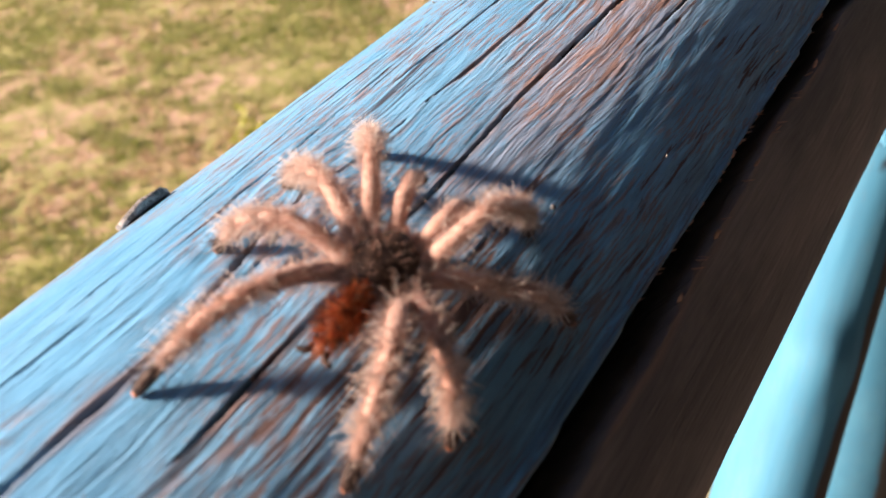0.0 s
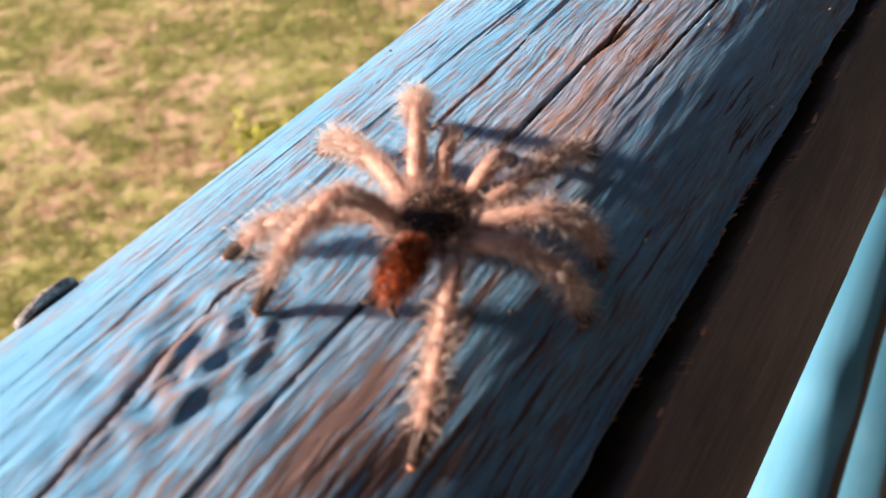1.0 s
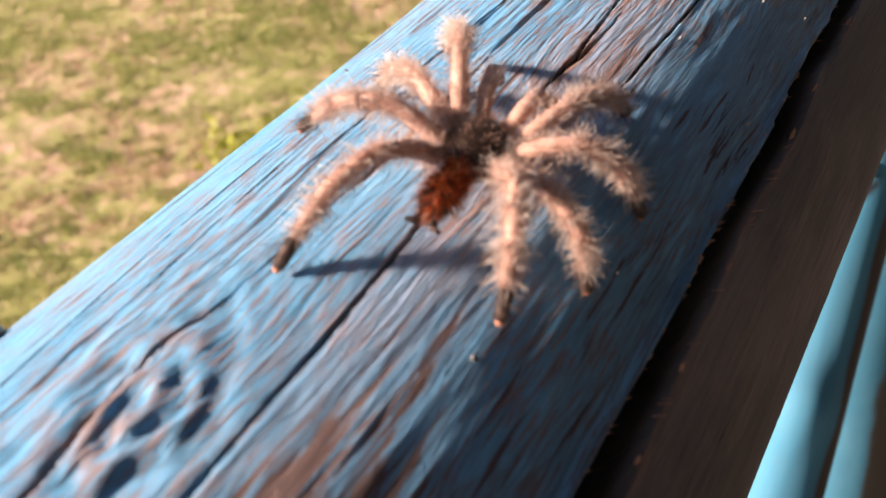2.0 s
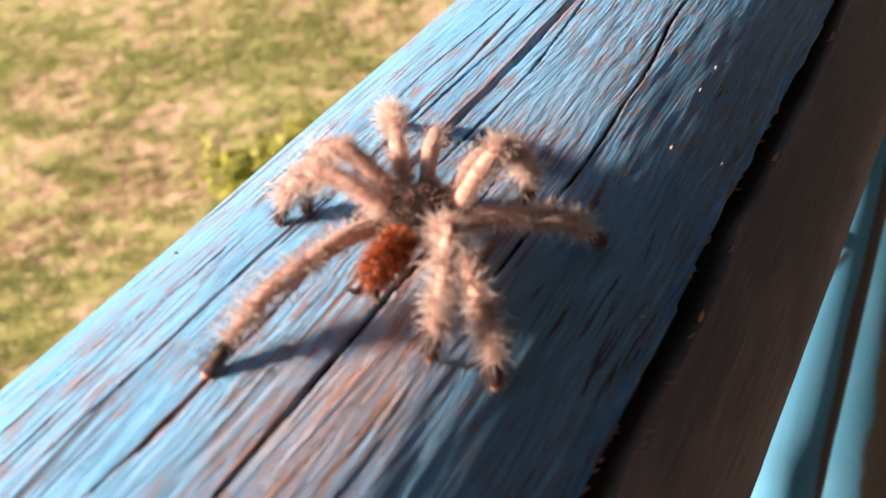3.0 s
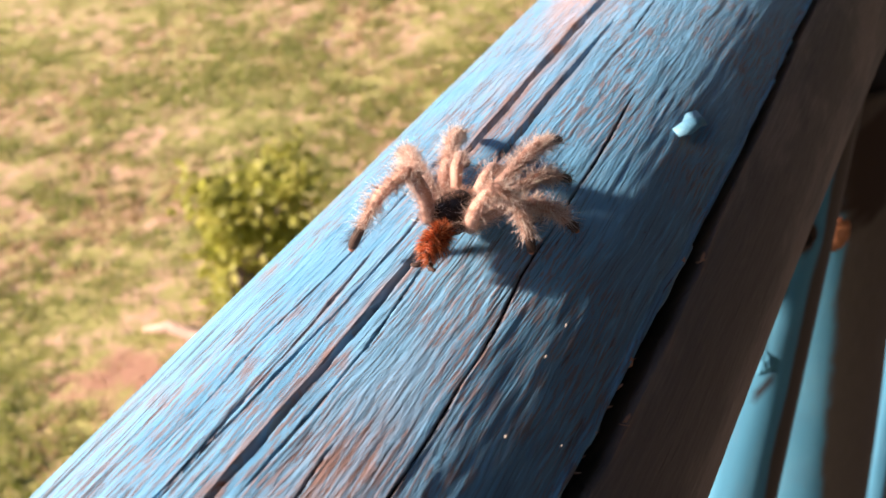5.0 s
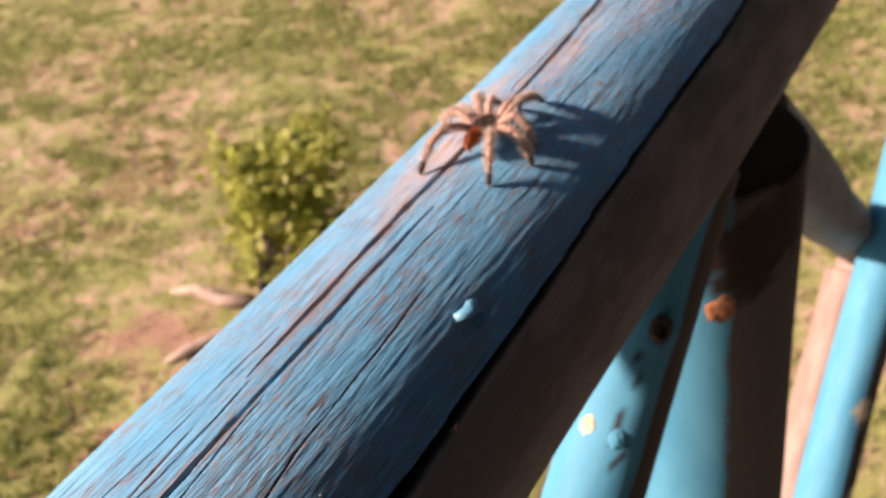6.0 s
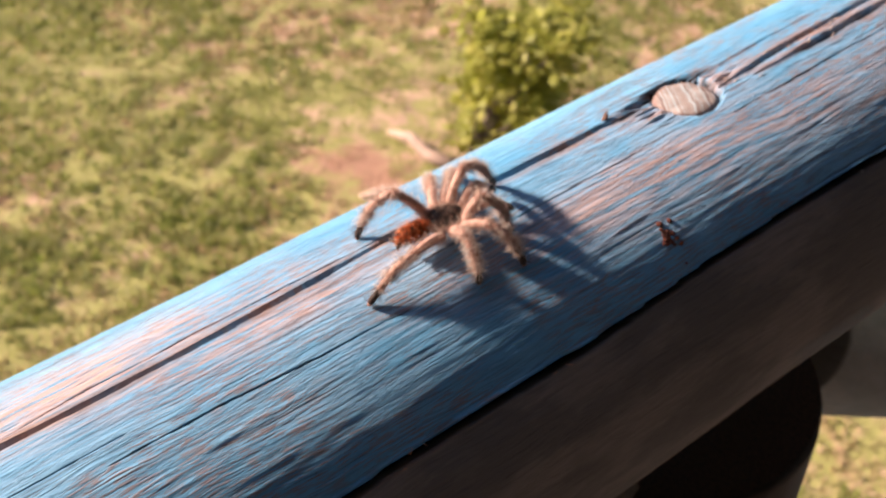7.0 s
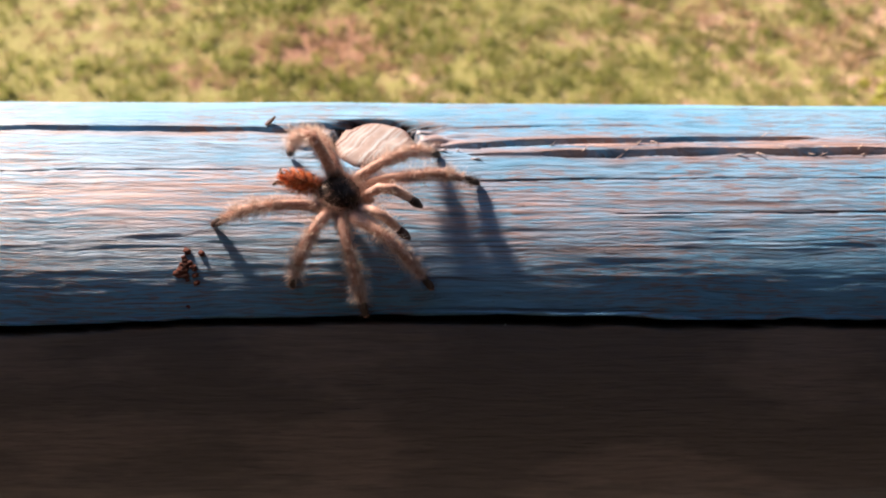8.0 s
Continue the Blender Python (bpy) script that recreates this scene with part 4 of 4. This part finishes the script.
for _ in range(1100):
    a = rng.uniform(0, 6.283)
    q = rng.uniform(0.86, 1.0)
    p = Vector((0.0047 * q * math.cos(a), 0.0057 * q * math.sin(a), rng.uniform(-0.0005, 0.0006) + 0.0024 * math.sqrt(1 - q * q)))
    roots.append((p, Vector((math.cos(a), math.sin(a), 0.25)).normalized()))
vs, fs = hairs(rng, roots, 0.0020, 0.00004, Vector((0, -0.4, 0.3)), 0.5)
mesh_from("rim_hair", vs, fs, M_HAIR, carapace, True, "pale fringe of hair")
roots = []
for _ in range(520):
    a, e = rng.uniform(0, 6.283), rng.uniform(0.3, 1.4)
    nrm = Vector((math.cos(a) * math.cos(e), math.sin(a) * math.cos(e), math.sin(e)))
    roots.append((Vector((nrm.x * 0.0047, nrm.y * 0.0057, 0.0003 + nrm.z * 0.0024)), nrm))
vs, fs = hairs(rng, roots, 0.0009, 0.00004, Vector((0, -0.7, 0)))
mesh_from("back_hair", vs, fs, M_HAIR_DARK, carapace, True)
vs, fs = hairs(rng, roots[::4], 0.0017, 0.000028, Vector((0, -0.3, 0)))
mesh_from("long_hair", vs, fs, M_HAIR, carapace, True, "sparse long pale hair")

bm = bmesh.new()
ellipsoid(bm, (0, -0.0098, 0.0003), (0.0020, 0.0050, 0.0023), 28, 18, 0.05, 3.0)
ellipsoid(bm, (0, -0.0050, -0.0002), (0.0015, 0.0016, 0.0013), 12, 8)
abdomen = part("abdomen", bm, M_ABDOMEN, spider, "rust-orange abdomen with dark bands")
for name, mat, count, ln, wd in (("rust_hair", M_HAIR_RUST, 1300, 0.0016, 0.00009), ("dark_hair", M_HAIR_DARK, 420, 0.0018, 0.00006), ("side_hair", M_HAIR, 240, 0.0022, 0.00004)):
    roots = []
    for _ in range(count):
        a, e = rng.uniform(0, 6.283), rng.uniform(-0.5, 1.5)
        if name == "side_hair":
            e = rng.uniform(-0.5, 0.25)
        nrm = Vector((math.cos(a) * math.cos(e), math.sin(a) * math.cos(e), math.sin(e)))
        p = Vector((nrm.x * 0.0020, -0.0098 + nrm.y * 0.0050, 0.0003 + nrm.z * 0.0023))
        band = math.sin((p.y + abs(p.x) * 0.7) * 3300)
        if name == "rust_hair" and band < -0.55:
            continue
        if name == "dark_hair" and band > -0.2:
            continue
        roots.append((p, nrm))
    vs, fs = hairs(rng, roots, ln, wd, Vector((0, -0.9, 0.1)), 0.25)
    mesh_from(name, vs, fs, mat, abdomen, True)
for s in (-1, 1):
    bm = bmesh.new()
    sweep(bm, [(s * 0.0009, -0.0150, -0.0006), (s * 0.0013, -0.0160, -0.0006), (s * 0.0024, -0.0165, -0.0003)], [0.0006, 0.0005, 0.0003], 8)
    part("spinneret", bm, M_FOOT, spider, "small dark spinneret")
bm = bmesh.new()
for s in (-1, 1):
    ellipsoid(bm, (s * 0.0013, 0.0060, -0.0006), (0.0013, 0.0024, 0.0018), 14, 10)
part("chelicerae", bm, M_SKIN, spider, "tan jaws")
bm = bmesh.new()
ellipsoid(bm, (0, 0.0, -0.0016), (0.0036, 0.0050, 0.0013), 18, 10)
part("sternum", bm, M_FOOT, spider)

# legs: side, place of the hip, length of the thigh and of the rest
LEGS = {"L1": (-1, 0.0036, 0.0125, 0.0185), "L2": (-1, 0.0013, 0.0116, 0.0162), "L3": (-1, -0.0010, 0.0106, 0.0150), "L4": (-1, -0.0032, 0.0130, 0.0190),
        "R1": (1, 0.0036, 0.0125, 0.0185), "R2": (1, 0.0013, 0.0112, 0.0158), "R3": (1, -0.0010, 0.0098, 0.0138), "R4": (1, -0.0032, 0.0120, 0.0175)}
leg_parts = {}


def bristly(name, parent, pts, radii, fine, coarse, lo=0.0, hi=1.0, mat=None):
    r = tube_roots(rng, pts, radii, fine, lo, hi)
    vs, fs = hairs(rng, r, 0.0014, 0.000022, Vector((0, 0.8, 0)), 0.5)
    mesh_from(name, vs, fs, mat or M_HAIR, parent, True)
    vs, fs = hairs(rng, tube_roots(rng, pts, radii, coarse, lo, hi), 0.0030, 0.000046, Vector((0, 0.45, 0)), 0.45)
    mesh_from("bristle", vs, fs, mat or M_BRISTLE, parent, True)


def leg_segment_meshes(a, b):
    up = [(0, 0, 0), (0, 0.06 * a, 0), (0, 0.25 * a, 0.0008), (0, 0.55 * a, 0.0011), (0, 0.82 * a, 0.0007), (0, 0.95 * a, 0.0003), (0, 1.03 * a, 0)]
    ur = [0.0009, 0.00122, 0.00138, 0.00131, 0.00118, 0.00111, 0.0006]
    # kneecap, shin and metatarsus, each swelling between narrow joints
    lo = [(0, -0.03 * b, 0), (0, 0.02 * b, 0.0002), (0, 0.10 * b, 0.0009), (0, 0.17 * b, 0.0013), (0, 0.20 * b, 0.0014), (0, 0.24 * b, 0.0016), (0, 0.34 * b, 0.0021),
          (0, 0.44 * b, 0.0020), (0, 0.48 * b, 0.0019), (0, 0.51 * b, 0.0018), (0, 0.57 * b, 0.0017), (0, 0.67 * b, 0.0013), (0, 0.75 * b, 0.0010)]
    lr = [0.0005, 0.00102, 0.00117, 0.00105, 0.00089, 0.00103, 0.00116, 0.00105, 0.00085, 0.00080, 0.00093, 0.00090, 0.00081]
    ft = [(0, 0.74 * b, 0.0010), (0, 0.80 * b, 0.0008), (0, 0.88 * b, 0.0004), (0, 0.955 * b, 0.0), (0, 0.99 * b, -0.0001)]
    fr = [0.00080, 0.00092, 0.00097, 0.00088, 0.0005]
    return up, ur, lo, lr, ft, fr


for key, (side, hy, a, b) in LEGS.items():
    up, ur, lo, lr, ft, fr = leg_segment_meshes(a, b)
    bm = bmesh.new()
    sweep(bm, up, ur, 14)
    upper = part("upper_leg", bm, M_SKIN, spider, "hairy pale brown thigh")
    bristly("leg_hair", upper, up, ur, 1300, 170, 0.08, 0.98)
    bm = bmesh.new()
    sweep(bm, lo, lr, 14)
    lower = part("lower_leg", bm, M_SHIN, spider, "bristly tan lower leg")
    bristly("leg_hair", lower, lo, lr, 1700, 420, 0.05, 0.98)
    bm = bmesh.new()
    sweep(bm, ft, fr, 12)
    part("foot", bm, M_FOOT, lower, "dark brown foot")
    bristly("foot_hair", lower, ft, fr, 160, 26, 0.0, 0.9, M_HAIR_DARK)
    bm = bmesh.new()
    ellipsoid(bm, (0, 0.985 * b, -0.0002), (0.0007, 0.0006, 0.0006), 10, 8)
    part("toe_pad", bm, M_PAD, lower, "small pink toe pad")
    leg_parts[key] = (upper, lower)

for side, lift in ((-1, 0.0035), (1, 0.0026)):
    pts = [(side * 0.0016, 0.0050, -0.0008), (side * 0.0030, 0.0092, lift), (side * 0.0036, 0.0126, lift + 0.0004), (side * 0.0043, 0.0164, lift * 0.5 - 0.0012)]
    rr = [0.0010, 0.0013, 0.0013, 0.0010]
    bm = bmesh.new()
    sweep(bm, pts, rr, 12)
    palp = part("pedipalp", bm, M_SKIN, spider, "short hairy feeler")
    bristly("palp_hair", palp, pts, rr, 300, 80)
    bm = bmesh.new()
    p2 = [(side * 0.0043, 0.0164, lift * 0.5 - 0.0012), (side * 0.0045, 0.0180, lift * 0.3 - 0.0022), (side * 0.0046, 0.0194, lift * 0.2 - 0.0032)]
    sweep(bm, p2, [0.0010, 0.0012, 0.0005], 10)
    part("palp_tip", bm, M_FOOT, palp, "dark tip")

# ---- what moves ----
TIMES = [0.0, 0.2, 0.5, 0.8, 1.0, 1.2, 2.3, 2.5, 2.7, 3.0, 3.5, 4.0, 4.5, 4.7, 5.8, 6.0, 6.2, 6.5, 6.8, 7.0, 7.2, 7.5, 7.8, 8.0]
# along the log, degrees from its top, heading
BODY = [(0.9112, 24.3, 4.6), (0.9199, 22.1, 5.5), (0.9263, 23.4, 0.7), (0.9387, 19.5, 9.9), (0.9444, 20.8, 7.8), (0.9485, 19.9, 10.3), (0.9755, 19.2, 3.0), (0.9831, 18.6, 1.7), (0.9888, 18.1, 2.5), (1.0057, 16.6, 6.5), (1.0244, 14.4, 6.1), (1.0398, 11.7, 9.5), (1.0485, 10.5, 9.3), (1.0499, 11.2, 10.6), (1.1932, 7.4, -0.5), (1.2321, 1.6, 8.9), (1.2540, 2.9, -0.7), (1.2890, 4.9, -8.0), (1.3270, 3.0, 4.2), (1.3509, 2.5, -5.9), (1.3721, 6.2, -8.7), (1.4055, 11.9, -8.0), (1.4319, 18.1, -15.1), (1.4430, 20.4, -20.4)]
FEET = {
    "L1": [(0.9341, 6.2), (0.9469, 3.2), (0.9492, 4.5), (0.9590, 1.2), (0.9665, 4.2), (0.9693, 2.4), (0.9978, 5.0), (1.0023, 1.7), (1.0135, 2.8), (1.0304, -2.9), (1.0370, -0.9), (1.0638, -4.9), (1.0707, -10.4), (1.0784, -8.6), (1.2237, -12.8), (1.2599, -15.8), (1.2829, -11.6), (1.3169, -12.1), (1.3504, -5.8), (1.3744, -5.0), (1.3975, -13.0), (1.4275, -9.2), (1.4603, 11.3), (1.4776, 13.6)],
    "L2": [(0.9215, 0.3), (0.9361, -4.1), (0.9329, 0.2), (0.9406, -1.8), (0.9547, -5.7), (0.9575, -4.4), (0.9899, -2.9), (0.9993, -3.5), (1.0013, -1.8), (1.0046, -1.6), (1.0371, -7.3), (1.0534, -16.8), (1.0553, -14.9), (1.0552, -13.3), (1.2172, -15.5), (1.2524, -23.2), (1.2694, -14.5), (1.2988, -14.6), (1.3464, -18.2), (1.3729, -21.4), (1.3844, -10.3), (1.4151, -5.6), (1.4410, -0.1), (1.4675, 4.4)],
    "L3": [(0.9050, 1.3), (0.9050, 1.6), (0.9201, -4.0), (0.9288, -1.5), (0.9280, -1.1), (0.9329, -1.5), (0.9700, -3.4), (0.9759, -1.8), (0.9731, -2.5), (1.0014, -4.5), (1.0101, -6.3), (1.0281, -8.7), (1.0414, -13.6), (1.0410, -10.7), (1.1911, -8.1), (1.2349, -18.2), (1.2519, -15.6), (1.2990, -28.6), (1.3310, -13.6), (1.3609, -19.4), (1.3758, -16.6), (1.4036, -7.8), (1.4267, -3.6), (1.4332, -1.3)],
    "L4": [(0.8806, 10.8), (0.8991, 11.2), (0.8982, 10.9), (0.9041, 9.9), (0.9215, 9.7), (0.9217, 10.0), (0.9437, 7.7), (0.9501, 6.7), (0.9706, 6.7), (0.9718, 6.5), (0.9985, 3.5), (1.0105, 0.6), (1.0154, 0.6), (1.0182, 0.4), (1.1724, -7.5), (1.2045, -9.5), (1.2204, -7.5), (1.2545, -9.7), (1.2929, -8.7), (1.3306, -11.8), (1.3399, -13.9), (1.3735, -4.3), (1.4009, 0.5), (1.4289, 4.6)],
    "R1": [(0.9356, 34.0), (0.9388, 32.2), (0.9536, 34.2), (0.9717, 27.9), (0.9786, 28.9), (0.9817, 30.0), (1.0030, 31.4), (1.0176, 29.5), (1.0165, 29.2), (1.0221, 25.8), (1.0605, 24.7), (1.0678, 21.0), (1.0830, 17.3), (1.0815, 18.7), (1.2183, 15.7), (1.2640, 9.6), (1.2751, 9.4), (1.3106, 20.8), (1.3567, 13.7), (1.3657, 13.1), (1.4018, 17.3), (1.4319, 28.1), (1.4570, 38.0), (1.4655, 40.4)],
    "R2": [(0.9287, 46.5), (0.9372, 43.9), (0.9378, 44.4), (0.9593, 39.2), (0.9598, 40.2), (0.9600, 39.1), (0.9831, 41.5), (0.9930, 40.4), (1.0100, 39.6), (1.0254, 38.2), (1.0360, 36.7), (1.0566, 31.8), (1.0697, 30.3), (1.0731, 32.3), (1.2207, 25.9), (1.2334, 20.6), (1.2680, 21.9), (1.3045, 25.2), (1.3446, 21.7), (1.3627, 22.9), (1.3841, 27.3), (1.4202, 36.0), (1.4346, 39.6), (1.4494, 46.6)],
    "R3": [(0.8998, 43.3), (0.9223, 43.7), (0.9207, 44.1), (0.9335, 43.2), (0.9498, 42.6), (0.9514, 41.9), (0.9645, 40.6), (0.9763, 38.0), (0.9920, 35.7), (0.9918, 36.2), (1.0198, 34.8), (1.0437, 31.5), (1.0474, 31.8), (1.0467, 31.7), (1.1979, 23.2), (1.2273, 23.2), (1.2464, 23.1), (1.2748, 21.2), (1.3081, 22.0), (1.3484, 21.4), (1.3627, 25.0), (1.3881, 32.3), (1.4152, 35.6), (1.4316, 40.1)],
    "R4": [(0.8863, 36.7), (0.8957, 34.0), (0.9049, 38.4), (0.9142, 36.3), (0.9148, 36.8), (0.9202, 37.2), (0.9533, 33.0), (0.9598, 30.6), (0.9581, 29.7), (0.9894, 27.7), (0.9979, 27.6), (1.0162, 25.7), (1.0222, 24.8), (1.0311, 23.7), (1.1709, 19.6), (1.2079, 16.2), (1.2277, 16.8), (1.2687, 13.6), (1.3086, 13.9), (1.3161, 12.7), (1.3470, 15.4), (1.3806, 21.8), (1.4040, 24.9), (1.4117, 25.2)],
}
STEPS = {1.2: 2, 4.7: 6}      # steps of each leg in the two long spells


def body_at(t):
    ts = TIMES
    y = np.interp(t, ts, [b[0] for b in BODY])
    th = sum(np.interp(t + d, ts, [b[1] for b in BODY]) for d in (-0.1, 0, 0.1)) / 3
    hd = sum(np.interp(t + d, ts, [b[2] for b in BODY]) for d in (-0.2, 0, 0.2)) / 3
    return y, th, hd


def body_pose(t):
    y, th, hd = body_at(t)
    bob = 0.0004 * math.sin(t * 17.0)
    return log_frame(y, th - np.interp(y, TWIST_Y, TWIST_T), 0.0058 + bob, hd)


def swing(p0, p1, u):
    """The foot leaves p0 and comes down on p1; its height on the way."""
    far = math.hypot(p1[0] - p0[0], radians(p1[1] - p0[1]) * RAIL_R)
    if far < 0.003:
        return p0[0] + (p1[0] - p0[0]) * u, p0[1] + (p1[1] - p0[1]) * u, 0.0
    f = min(max((u - 0.2) / 0.6, 0.0), 1.0)
    s = f * f * (3 - 2 * f)
    return p0[0] + (p1[0] - p0[0]) * s, p0[1] + (p1[1] - p0[1]) * s, min(0.30 * far, 0.006) * math.sin(math.pi * f)


def foot_at(key, t):
    i = min(max(int(np.searchsorted(TIMES, t, side="right")) - 1, 0), len(TIMES) - 2)
    t0, t1 = TIMES[i], TIMES[i + 1]
    p0, p1 = FEET[key][i], FEET[key][i + 1]
    n = STEPS.get(t0, 1)
    if n == 1:
        return swing(p0, p1, (t - t0) / (t1 - t0))
    off = 0.0 if key in ("L1", "R2", "L3", "R4") else 0.35
    b0, b1 = body_at(t0), body_at(t1)
    marks = [(t0, p0)]
    for k in range(1, n):
        tm2 = t0 + (t1 - t0) * (k + off - 0.1) / n
        f = (tm2 - t0) / (t1 - t0)
        b = body_at(min(tm2 + 0.12, t1))
        rel = [(p0[c] - b0[c]) * (1 - f) + (p1[c] - b1[c]) * f for c in (0, 1)]
        marks.append((tm2, (b[0] + rel[0], b[1] + rel[1])))
    marks.append((t1, p1))
    for (ta, pa), (tb, pb) in zip(marks, marks[1:]):
        if t <= tb:
            return swing(pa, pb, (t - ta) / (tb - ta))
    return swing(p0, p1, 1.0)


def leg_pose(key, t, inv):
    """Two poses in the spider's space: the thigh at the hip, the rest of the leg at the knee."""
    side, hy, a, b = LEGS[key]
    y, th, lift = foot_at(key, t)
    foot = inv @ on_log(y, th, 0.0006 + lift)
    hip = Vector((side * 0.0042, hy, -0.0009))
    d = foot - hip
    ln = min(max(d.length, 0.45 * (a + b)), 0.975 * (a + b))
    d = d.normalized()
    up = Vector((side * 0.10, 0, 1.0))
    up = (up - d * up.dot(d)).normalized()
    ca = (a * a + ln * ln - b * b) / (2 * a * ln)
    ca = min(max(ca, -1), 1)
    knee = hip + d * (a * ca) + up * (a * math.sqrt(1 - ca * ca))
    end = hip + d * ln

    def along(p, q):
        yv = (q - p).normalized()
        xv = yv.cross(up).normalized()
        zv = xv.cross(yv)
        return Matrix.Translation(p) @ Matrix((xv, yv, zv)).transposed().to_4x4()
    return along(hip, knee), along(knee, end)


def motions():
    ts = [round(0.05 * k, 2) for k in range(161)]
    walk(spider, [(t, body_pose(t)) for t in ts])
    for key, (upper, lower) in leg_parts.items():
        rows = [(t, leg_pose(key, t, body_pose(t).inverted())) for t in ts]
        walk(upper, [(t, p[0]) for t, p in rows])
        walk(lower, [(t, p[1]) for t, p in rows])


motions()
